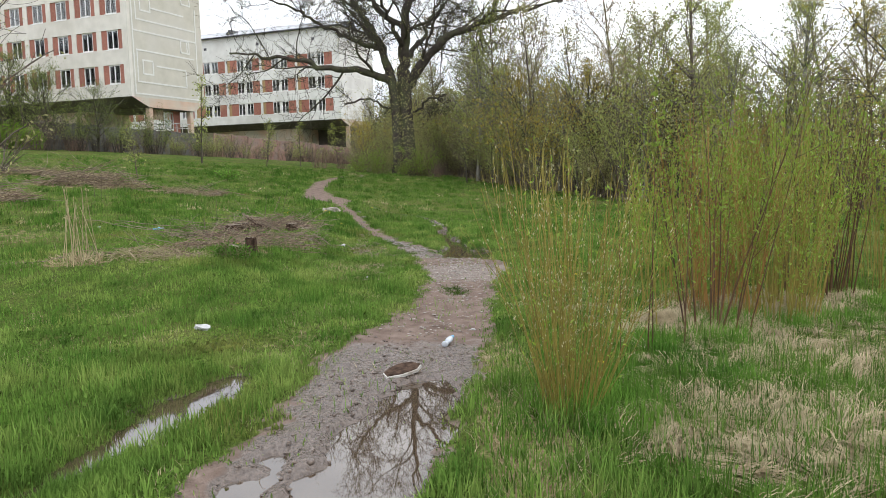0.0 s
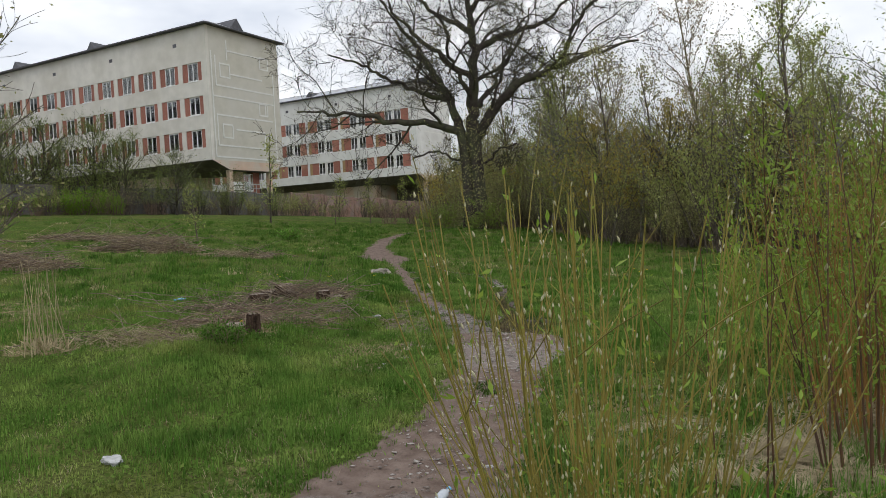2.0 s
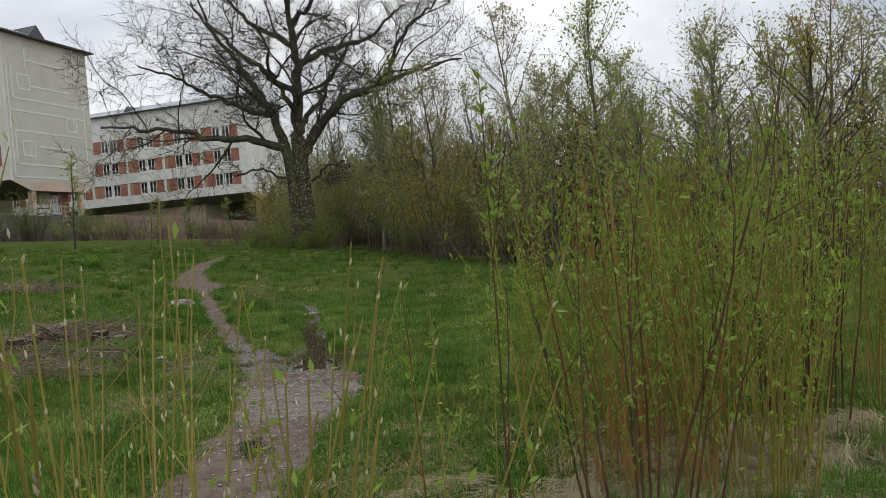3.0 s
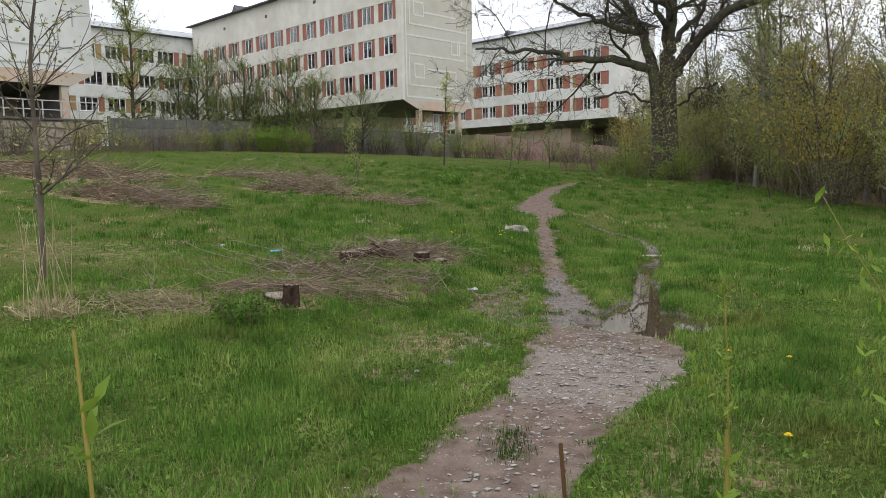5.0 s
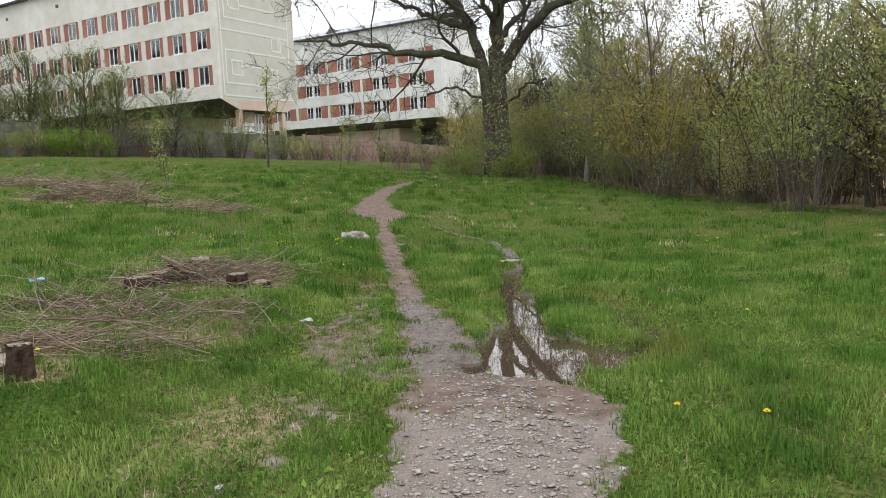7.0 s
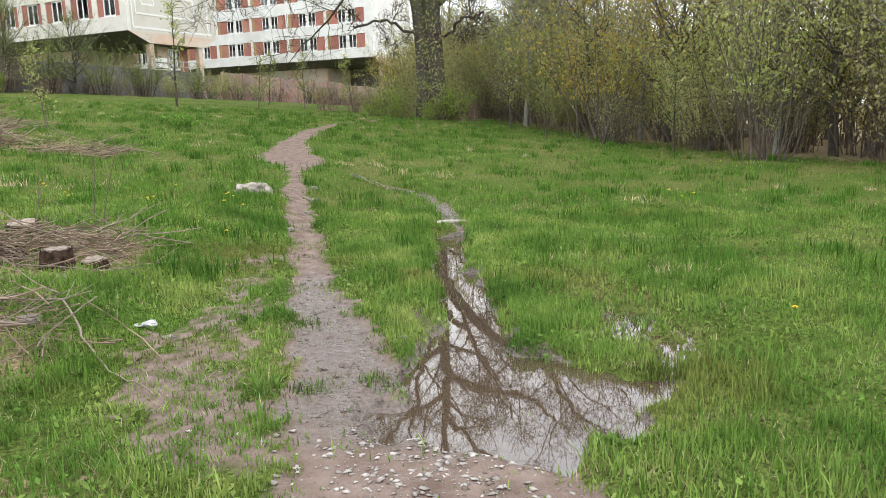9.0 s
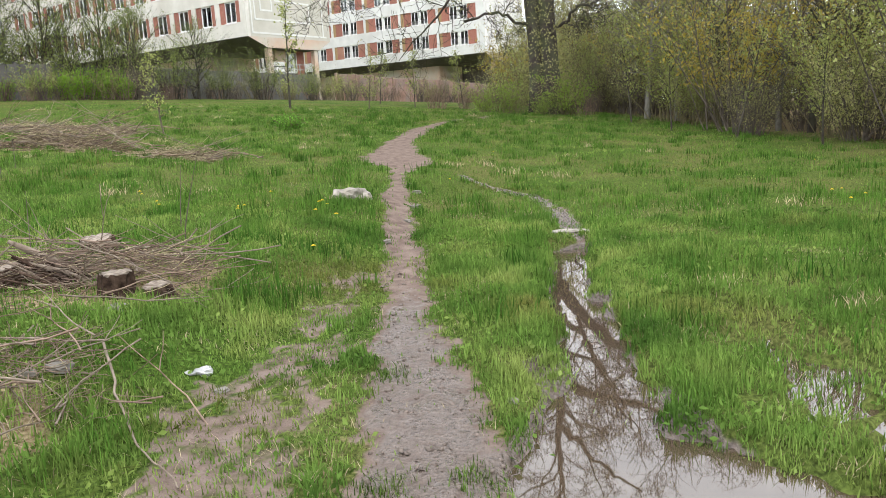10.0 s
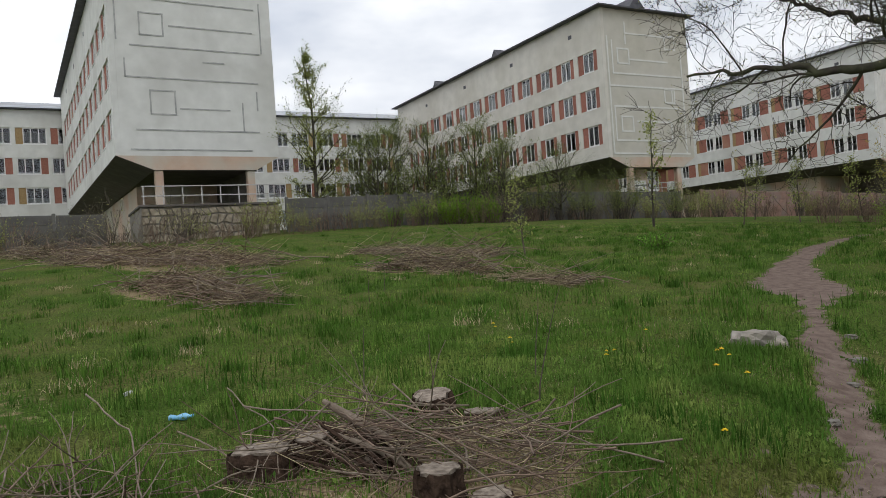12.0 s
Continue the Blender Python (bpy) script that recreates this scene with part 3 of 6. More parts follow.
def hip_roof(x0, x1, y0, y1, z, rise, over=.6):
    bm = bmesh.new()
    w = (x1 - x0) / 2
    low = [bm.verts.new(p) for p in ((x0 - over, y0 - over, z), (x1 + over, y0 - over, z), (x1 + over, y1 + over, z), (x0 - over, y1 + over, z))]
    mid = (x0 + x1) / 2
    a, b = bm.verts.new((mid, y0 + w * .8, z + rise)), bm.verts.new((mid, y1 - w * .8, z + rise))
    for q in ((low[0], low[1], a), (low[1], low[2], b, a), (low[2], low[3], b), (low[3], low[0], a, b), low[::-1]):
        bm.faces.new(q)
    return bm


def dormer(x, y, z, turn):
    bm = bmesh.new()
    pts = [(0, -.9, 0), (0, .9, 0), (0, 0, 1.1), (3, -.9, 0), (3, .9, 0), (3, 0, 1.1)]
    v = [bm.verts.new(p) for p in pts]
    for q in ((0, 2, 1), (3, 4, 5), (0, 3, 5, 2), (1, 2, 5, 4), (0, 1, 4, 3)):
        bm.faces.new([v[k] for k in q])
    bmesh.ops.rotate(bm, verts=bm.verts, matrix=Matrix.Rotation(turn, 3, "Z"))
    bmesh.ops.translate(bm, verts=bm.verts, vec=(x, y, z))
    return bm


def relief(house, strips, mat, W, z0):
    """Strips on the end wall: (x, z, dx, dz) from the wall's lower corner."""
    w = .15 if mat is STRIP_W else .09
    for x, z, dx, dz in strips:
        part("strip", boxed(x, x + max(dx, w), -.03, -.002, z0 + z, z0 + z + max(dz, w)), mat, house)


def square(x, z, s):
    return [(x, z, s, 0), (x, z + s, s + .11, 0), (x, z, 0, s), (x + s, z, 0, s)]


def wing(corner, head, length, W, pattern, wall_mat, end_mat, strip_mat, strips, porch, label):
    house = new("hospital_wing")
    house.matrix_world = pose(corner.x, corner.y, BASE, 0, 0, 90 - head)
    tagged(house, label, "building", "parallel hospital wings")
    low, high = 9.05 - BASE, 22.1 - BASE
    rows = [r - BASE for r in ROWS_Z]
    openings, fills = [], []
    y = .75
    if pattern == "single":
        while y + 2.65 < length - 1:
            openings.append((y, y + 2.65))
            fills += [("brick", y, .55), ("single", y + .55, 1.45), ("brick", y + 2.0, .65)]
            y += 3.25
    else:
        y = 1.2
        while y + 6.3 < length - .5:
            openings.append((y, y + 5.9))
            fills += [("brick", y, 1.35), ("twin", y + 1.35, 1.25), ("pier", y + 2.6, .3), ("twin", y + 2.9, 1.25), ("brick", y + 4.15, 1.25), ("ochre", y + 5.4, .5)]
            y += 6.3
    part("wall", pierced_wall(openings, length, low, high, rows, .35), wall_mat, house)
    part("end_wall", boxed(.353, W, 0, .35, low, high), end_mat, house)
    part("back_wall", boxed(W - .35, W, .353, length, low, high), wall_mat, house)
    part("rear_wall", boxed(.353, W - .353, length - .35, length, low, high), wall_mat, house)
    for k, r in enumerate(rows):
        for kind, a, w in fills:
            if kind in ("brick", "ochre", "pier"):
                m = {"brick": BRICK, "ochre": OCHRE, "pier": wall_mat}[kind]
                part("brick_panel" if kind != "pier" else "pier", boxed(.08, .3, a, a + w, r, r + WIN_H), m, house)
            else:
                put_window(house, SINGLE if kind == "single" else TWIN, .12, a, r)
    for r in rows:
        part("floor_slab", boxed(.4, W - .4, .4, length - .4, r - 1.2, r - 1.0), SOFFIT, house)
    # tapered underside over the recessed ground floor; front pink, other faces coloured dark for shade
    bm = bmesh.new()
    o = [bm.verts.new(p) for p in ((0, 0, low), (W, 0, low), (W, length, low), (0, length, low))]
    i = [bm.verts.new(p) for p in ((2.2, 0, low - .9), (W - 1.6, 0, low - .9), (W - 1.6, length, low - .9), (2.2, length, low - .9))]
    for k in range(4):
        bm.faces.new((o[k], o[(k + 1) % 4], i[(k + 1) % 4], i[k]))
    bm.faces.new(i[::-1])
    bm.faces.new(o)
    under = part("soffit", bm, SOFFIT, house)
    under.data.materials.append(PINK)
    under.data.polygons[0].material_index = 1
    foot = low - .904
    part("ground_floor_wall", boxed(2.4, W - 1.8, 9.0, length, -2, foot), PINK, house)
    for x in (2.25, W - 2.2):
        part("pillar", boxed(x, x + .5, .12, .62, -2, foot, bevel=.03), PINK, house)
    if porch == "walled":
        bay = foot - 2.25
        part("porch_wall", boxed(4.3, W - 2.25, 1.5, 1.75, -2, bay), PINK, house)
        part("porch_wall", boxed(4.3, 5.6, 1.5, 1.75, bay + .003, foot), PINK, house)
        part("porch_wall", boxed(W - 3.2, W - 2.25, 1.5, 1.75, bay + .003, foot), BRICK, house)
        for k in range(2):
            put_window(house, TWIN, 5.65 + k * .9, 1.6, bay + .3, radians(-90)).scale = (1, .68, 1)
        part("parapet", boxed(2.8, 4.25, .3, .5, -2, foot - 1.15, bevel=.02), STRIP_W, house)
        for k in range(3):
            part("parapet_cap", boxed(2.78, 4.27, .26, .298, foot - 2.6 + k * .5, foot - 2.52 + k * .5), EAVE, house)
    else:
        # wall in the soffit's dark colour, which paints in the porch's shade
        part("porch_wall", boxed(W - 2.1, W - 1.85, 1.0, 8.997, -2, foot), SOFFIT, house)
    if porch != "terrace":
        for z in (.55, 1.05, 1.5):
            part("rail", boxed(4.4 if porch == "walled" else 2.9, W - 2.3, .2, .26, foot - 2.9 + z, foot - 2.84 + z), RAIL, house)
        for k in range(5):
            x = 4.5 + k * (W - 7.0) / 4
            part("rail_post", boxed(x - .03, x + .03, .262, .32, -2, foot - 1.35), RAIL, house)
    part("roof", hip_roof(0, W, 0, length, high + .12, 1.9), ROOF, house)
    part("eave", boxed(-.62, W + .62, -.62, length + .62, high + .003, high + .117), EAVE, house)
    part("dormer", dormer(.4, length * .42, high + .2, 0), EAVE, house)
    part("dormer", dormer(.4, length * .75, high + .2, 0), EAVE, house)
    part("dormer", dormer(W * .42, -.1, high + .35, radians(90)), EAVE, house)
    for k in range(4):
        part("vent", boxed(-.02, .04, 4 + k * 9.7, 4.5 + k * 9.7, high - 1.6, high - 1.25), EAVE, house)
    relief(house, strips, strip_mat, W, low)
    return house


STRIPS_A = ([(.5, .25, 9.2, 0), (.5, .25, 0, 10.4), (9.2, .25, 0, 9.4), (.9, 1.4, 6.6, 0), (.9, 1.4, 0, 3.0), (.9, 4.4, 8.0, 0), (3.4, 3.1, 4.2, 0), (7.5, 1.4, 0, 1.7), (.5, 6.2, 8.7, 0),
             (1.0, 7.3, 8.3, 0), (1.0, 7.3, 0, 3.0), (3.0, 8.6, 4.6, 0), (7.8, 5.0, 0, 1.2), (2.6, 10.9, 5.6, 0), (2.6, 10.0, 0, 2.0)]
            + square(1.6, 2.2, 1.3) + square(6.9, 4.9, 1.2) + square(1.6, 8.2, 1.3) + square(7.3, 9.8, 1.2))
STRIPS_B = ([(.9, .35, 7.6, 0), (1.3, 1.6, 7.8, 0), (4.0, 3.0, 3.2, 0), (8.0, 1.6, 0, 2.0), (.8, 4.9, 8.4, 0), (.8, 4.9, 0, 1.2), (5.6, 6.1, 1.4, 0), (1.2, 6.9, 8.2, 0), (3.6, 8.3, 5.4, 0),
             (1.2, 9.9, 8.0, 0), (9.5, 7.0, 0, 3.4), (.4, 7.2, 0, 3.0), (9.0, 3.1, 0, 1.3), (.6, 11.6, 3.2, 0), (6.4, 10.9, 1.6, 0)] + square(1.8, 7.6, 1.4) + square(2.2, 2.6, 1.5))
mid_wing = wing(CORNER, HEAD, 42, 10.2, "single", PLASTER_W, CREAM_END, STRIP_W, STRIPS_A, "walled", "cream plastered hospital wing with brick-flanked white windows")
left_wing = wing(CORNER - U * 39.2, 19.5, 42, 10.3, "single", PLASTER, PLASTER, STRIP_G, STRIPS_B, "terrace", "white plastered hospital wing with grey grooved end wall")
right_wing = wing(CORNER + U * GAP, HEAD, 46, 10.2, "pairs", PLASTER, PLASTER, STRIP_W, STRIPS_A, "open", "white hospital wing with paired windows and brick panels")


def spine():
    """The long block behind the wings that joins them."""
    at = CORNER + V * 42.5 - U * 75
    house = new("hospital_main_block")
    house.matrix_world = Matrix.Translation((at.x + U.x * 150, at.y + U.y * 150, BASE)) @ Matrix(((V.x, -U.x, 0, 0), (V.y, -U.y, 0, 0), (0, 0, 1, 0), (0, 0, 0, 1)))
    tagged(house, "long white hospital block joining the wings, with wide windows", "building")
    length, rows, high = 150.0, [r - BASE for r in (7.0, 10.3, 13.55, 16.85)], 20.6 - BASE
    openings = []
    y = 2.0
    while y + 3 < length:
        openings.append((y, y + 3.0))
        y += 3.4
    part("wall", pierced_wall(openings, length, 0, high, rows, .35), PLASTER, house)
    part("back_wall", boxed(13.6, 14, 0, length, 0, high), PLASTER, house)
    part("side_wall", boxed(.353, 13.597, 0, .35, 0, high), PLASTER, house)
    part("side_wall", boxed(.353, 13.597, length - .35, length, 0, high), PLASTER, house)
    rng = np.random.RandomState(5)
    for k, r in enumerate(rows):
        for a, b in openings:
            left = rng.rand() < .5
            m = OCHRE if rng.rand() < .25 else BRICK
            if left:
                part("brick_panel", boxed(.08, .3, a, a + .7, r, r + WIN_H), m, house)
                put_window(house, WIDE, .12, a + .7, r)
            else:
                part("brick_panel", boxed(.08, .3, b - .7, b, r, r + WIN_H), m, house)
                put_window(house, WIDE, .12, a, r)
        part("floor_slab", boxed(.4, 13.5, .4, length - .4, r - 1.2, r - 1.0), SOFFIT, house)
    part("roof", hip_roof(0, 14, 0, length, high + .12, 2.2), ROOF, house)
    part("eave", boxed(-.5, 14.5, -.5, length + .5, high + .003, high + .117), EAVE, house)
    for y in (20, 60, 95, 130):
        part("dormer", dormer(.6, y, high + .2, 0), EAVE, house)
    return house


spine()


# ---- fence, terrace wall ----
def fence_run(start, end, mat, label, tall, panel=2.6):
    run = new("fence")
    run.location = (start.x, start.y, ground_z(start.x, start.y))
    run.rotation_euler = (0, 0, math.atan2(end.y - start.y, end.x - start.x))
    tagged(run, label, "fence")
    n = int((end - start).length / panel)
    rng = random.Random(n)
    panel_me = bpy.data.meshes.new("panel")
    bm = bmesh.new()
    box(bm, .08, panel - .08, -.05, .05, 0, tall, bevel=.015)
    for k in range(3):
        box(bm, .25, panel - .25, -.075, -.052, .2 + k * tall * .31, .2 + k * tall * .31 + tall * .24, bevel=.01)
    bm.to_mesh(panel_me)
    bm.free()
    panel_me.materials.append(mat)
    post_me = bpy.data.meshes.new("post")
    bm = boxed(-.09, .09, -.1, .1, -.4, tall + .1, bevel=.02)
    bm.to_mesh(post_me)
    bm.free()
    post_me.materials.append(mat)
    for k in range(n):
        p = start + (end - start) * (k / n)
        dz = ground_z(p.x, p.y) - run.location.z - .06 + rng.uniform(-.05, .05)
        a = shared("panel", panel_me, run, (k * panel, 0, dz))
        a.rotation_euler = (rng.uniform(-.03, .03), rng.uniform(-.015, .015), 0)
        shared("post", post_me, run, (k * panel, 0, dz))
    return run


LC = CORNER - U * 39.2
F0 = LC + U * 9.0 - V * 5.0
F1 = CORNER + U * 3.0 - V * 7.0
F2 = CORNER + U * 62 - V * 6.0
fence_run(F0, F1, FENCE, "weathered grey concrete panel fence", 2.1)
fence_run(F1, F2, FENCE_R, "rusty red and grey panel fence behind bushes", 2.2)
fence_run(LC - U * 40 - V * 4.6, LC + U * .6 - V * 4.6, FENCE, "low dark concrete wall below the wing", 1.9)


def terrace():
    """Rubble stone wall under the porch, with a railing."""
    t = new("terrace")
    p = LC + U * .7 - V * 5.0
    t.location = (p.x, p.y, 2.6)
    t.rotation_euler = (0, 0, math.atan2(U.y, U.x))
    tagged(t, "rubble stone terrace wall with a steel railing", "terrace")
    L, H, D = 7.8, 2.75, 6.2
    part("core", boxed(0, L, .06, D, -1, H), MORTAR, t)
    part("coping", boxed(-.1, L + .1, -.1, D, H + .003, H + .14, bevel=.02), SOFFIT, t)
    rng = random.Random(4)
    nx, nz = 19, 6
    gx = [[(i + (.5 if k % 2 else 0) + rng.uniform(-.25, .25)) * L / nx for i in range(nx + 1)] for k in range(nz + 1)]
    gz = [[k * (H + .3) / nz + rng.uniform(-.12, .12) - .3 for _ in range(nx + 1)] for k in range(nz + 1)]
    for row in gx:
        row[0], row[-1] = 0.02, L - .02
    for k in range(nz + 1):
        for i in range(nx + 1):
            gz[k][i] = min(gz[k][i], H - .02)
    for k in range(nz):
        for i in range(nx):
            q = [(gx[k][i], gz[k][i]), (gx[k][i + 1], gz[k][i + 1]), (gx[k + 1][i + 1], gz[k + 1][i + 1]), (gx[k + 1][i], gz[k + 1][i])]
            cx, cz = sum(a for a, _ in q) / 4, sum(b for _, b in q) / 4
            q = [(cx + (a - cx) * .88, cz + (b - cz) * .86) for a, b in q]
            d = rng.uniform(.0, .06)
            bm = bmesh.new()
            back = [bm.verts.new((a, .1, b)) for a, b in q]
            front = [bm.verts.new((cx + (a - cx) * .9, -d, cz + (b - cz) * .88)) for a, b in q]
            for n in range(4):
                bm.faces.new((back[n], back[(n + 1) % 4], front[(n + 1) % 4], front[n]))
            bm.faces.new(front)
            bmesh.ops.recalc_face_normals(bm, faces=bm.faces)
            part("stone", bm, STONE, t)
    for k in range(8):
        x = .2 + k * (L - .4) / 7
        part("rail_post", boxed(x - .03, x + .03, .05, .11, H + .14, H + 1.15), RAIL, t)
    for z in (.55, 1.1):
        part("rail", boxed(.1, L - .1, .045, .115, H + .1 + z - .03, H + .1 + z + .03), RAIL, t)
    return t


terrace()


# ---- the old oak ----
def oak():
    rng = np.random.RandomState(12)
    tree = new("oak_tree")
    ox, oy = -3.45, 44.6
    tree.location = (ox, oy, ground_z(ox, oy) - .1)
    tagged(tree, "huge old oak, bare but for its first buds", "tree")
    trunk, twigs, tips = Tubes(), Tubes(), []
    trunk.add([(.45, 0, -.3), (.38, 0, .5), (.3, 0, 2), (.2, 0, 4), (.12, 0, 5.4), (.1, 0, 6.3)], [.7, .46, .38, .36, .42, .36], 16)
    trunk.add([(-.3, 0, -.2), (-.32, .08, 1.5), (-.38, .1, 3.5), (-.5, 0, 5.2), (-.78, 0, 6.3)], [.5, .35, .31, .32, .25], 12)

    def bend(line, steps):
        """A crooked line through a few places along a limb."""
        p = np.array(line, float)
        u = np.concatenate([[0], np.cumsum(np.linalg.norm(np.diff(p, axis=0), axis=1))])
        q = np.stack([np.interp(np.linspace(0, u[-1], steps), u, p[:, i]) for i in range(3)], 1)
        for _ in range(2):
            q[1:-1] = (q[:-2] + 2 * q[1:-1] + q[2:]) / 4
        q[1:] += np.cumsum(rng.normal(size=(steps - 1, 3)) * .05, axis=0) * np.linspace(.3, 1, steps - 1)[:, None] + rng.normal(size=(steps - 1, 3)) * .07
        return q, u[-1]

    def fork(pts, rad, length, level, into, count):
        for k in range(count):
            u = .16 + .84 * (k + rng.rand()) / count
            i = min(len(pts) - 2, int(u * (len(pts) - 1)))
            d = pts[i + 1] - pts[i]
            d /= np.linalg.norm(d)
            side = np.cross(d, rng.normal(size=3))
            side /= np.linalg.norm(side)
            w = d * .62 + side * (.85 + .3 * rng.rand()) + np.array([0, 0, .12])
            grow(pts[i], w, min(5.0, length * (.38 + .26 * rng.rand()) * (1.15 - .3 * u)), rad[i] * (.34 + .16 * rng.rand()), level + 1, into)

    def grow(start, way, length, radius, level, into):
        steps = max(4, int(length * (1.9 if level < 2 else 2.6)))
        pts = wander(rng, start, way, length, steps, .11 + .07 * level, .018)
        rad = np.linspace(max(.012, radius), max(.007, radius * .25), len(pts))
        (into if level < 2 else twigs).add(pts, rad, (8, 6, 4, 3)[level])
        if level == 3:
            tips.extend(pts[2:])
        else:
            fork(pts, rad, length, level, into, 9)

    def limb(radius, *line):
        tube = Tubes()
        pts, length = bend(line, max(8, int(3 + 2.2 * len(line) + sum(abs(q[0] - p[0]) + abs(q[2] - p[2]) for p, q in zip(line, line[1:])))))
        rad = (.05 + (radius * .82 - .05) * np.linspace(1, 0, len(pts)) ** 1.15) * (1 + .06 * rng.normal(size=len(pts)))
        tube.add(pts, rad, 10)
        fork(pts, rad, length * .95, 0, tube, max(4, int(length)))
        new("limb", tube.mesh("limb", OAK_BARK)).parent = tree

    limb(.47, (.1, 0, 5.9), (.15, 0, 8.7), (.4, .1, 10.4), (.3, 0, 12.8), (.5, -.2, 15.2), (.3, 0, 17.6))
    limb(.34, (-.75, 0, 5.9), (-1.25, .2, 8.0), (-2.0, .3, 9.2), (-3.3, .5, 11.0), (-4.7, .4, 12.9), (-5.6, .6, 14.2))
    limb(.30, (-.6, 0, 5.7), (-2.4, -.4, 6.3), (-4.2, -.7, 6.4), (-6.9, -.9, 6.9), (-10.0, -1.0, 7.3))
    limb(.20, (-1.25, .1, 7.6), (-3.1, .6, 8.3), (-4.5, 1.0, 9.1), (-6.4, 1.3, 10.2), (-8.4, 1.2, 10.8))
    limb(.40, (.3, 0, 5.4), (1.4, -.1, 6.9), (2.7, -.3, 8.1), (4.9, -.5, 8.9), (7.5, -.6, 9.7), (9.4, -.5, 10.2))
    limb(.19, (5.3, -.5, 9.0), (5.9, -.8, 10.8), (7.4, -1.0, 12.2), (9.2, -1.2, 13.4))
    limb(.26, (.4, 0, 10.3), (2.5, .5, 11.2), (4.7, .8, 11.8), (6.4, 1.0, 13.5))
    limb(.22, (.1, 0, 8.8), (-1.4, -.5, 9.9), (-2.5, -.8, 10.9), (-3.8, -1.0, 12.7), (-4.4, -1.1, 14.6))
    limb(.22, (.4, 0, 11.2), (-1.6, .4, 12.5), (-3.0, .6, 14.2), (-3.6, .7, 15.6))
    limb(.20, (.3, 0, 12.6), (1.8, -.4, 14.1), (3.6, -.6, 15.4))
    limb(.22, (.1, .2, 6.8), (1.2, 2.4, 8.4), (1.9, 4.6, 10.6), (2.6, 6.2, 12.4))
    limb(.20, (.1, -.2, 7.6), (-.7, -2.6, 9.4), (-1.0, -4.6, 11.4))
    limb(.18, (-1.0, .2, 7.0), (-2.0, 2.6, 8.6), (-3.0, 4.8, 10.4))
    limb(.13, (1.0, -.1, 6.4), (1.9, -.8, 8.6), (3.2, -1.2, 10.6), (4.0, -1.4, 12.0))
    limb(.09, (.3, 0, 3.6), (1.6, -.5, 4.3), (3.0, -.8, 4.6))
    limb(.09, (-.6, 0, 4.0), (-1.7, -.4, 4.5), (-3.0, -.6, 4.3))
    for name, tube, mat in (("trunk", trunk, OAK_BARK), ("twig_crown", twigs, OAK_BARK)):
        new(name, tube.mesh(name, mat)).parent = tree
    tips = np.array(tips)
    pick = tips[rng.rand(len(tips)) < .28]
    tagged(new("bud_haze", leaf_mesh("bud_haze", pick, rng, .085, LEAF_O, 0)), kind="stuff").parent = tree
    # ivy-like shoots with young leaves on the trunk
    z = rng.rand(3600) * 7
    a = rng.rand(3600) * 6.28
    r = .5 + rng.rand(3600) ** 2 * 1.1
    at = np.stack([.2 + r * np.cos(a), r * np.sin(a), z], 1)
    tagged(new("trunk_foliage", leaf_mesh("trunk_foliage", at, rng, .1, LEAF_O, .2)), kind="stuff").parent = tree
    return tree


oak()


# ---- shrubs and thin trees ----
def bush(name, seed, tall, stems, spread, bark, leaf, leaves, size, lean=.25, radius=.02, twigs=6, label="", bare_low=.25):
    """Many stems from one foot, with side twigs and small leaves."""
    rng = np.random.RandomState(seed)
    ob = new(name)
    tube, spots = Tubes(), []
    for _ in range(stems):
        a = rng.rand() * 6.28
        r0 = spread * .35 * rng.rand()
        w = np.array([math.cos(a) * lean * rng.rand() * 2, math.sin(a) * lean * rng.rand() * 2, 1])
        L = tall * (.55 + .45 * rng.rand())
        pts = wander(rng, (r0 * math.cos(a), r0 * math.sin(a), -.08), w, L, 8, .07, .02)
        tube.add(pts, np.linspace(radius * (.6 + .6 * rng.rand()), .004, 9), 4)
        for _ in range(twigs):
            i = rng.randint(2, 8)
            d = pts[i + 1 if i < 8 else i] - pts[i - 1]
            d = d / np.linalg.norm(d) + rng.normal(size=3) * .55
            q = wander(rng, pts[i], d, L * (.12 + .28 * rng.rand()), 4, .14, .04)
            tube.add(q, np.linspace(radius * .35, .003, 5), 3)
            spots.append(q)
        spots.append(pts[2:])
    new("branchwork", tube.mesh("branchwork", bark)).parent = ob
    if not leaves:
        return tagged(ob, label, "shrub")
    spots = np.concatenate(spots)
    spots = spots[spots[:, 2] > tall * bare_low]
    at = spots[rng.randint(0, len(spots), leaves)] + rng.normal(size=(leaves, 3)) * size * .9
    tagged(new("foliage", leaf_mesh("foliage", at, rng, size, leaf, .15)), kind="stuff").parent = ob
    return tagged(ob, label, "shrub")


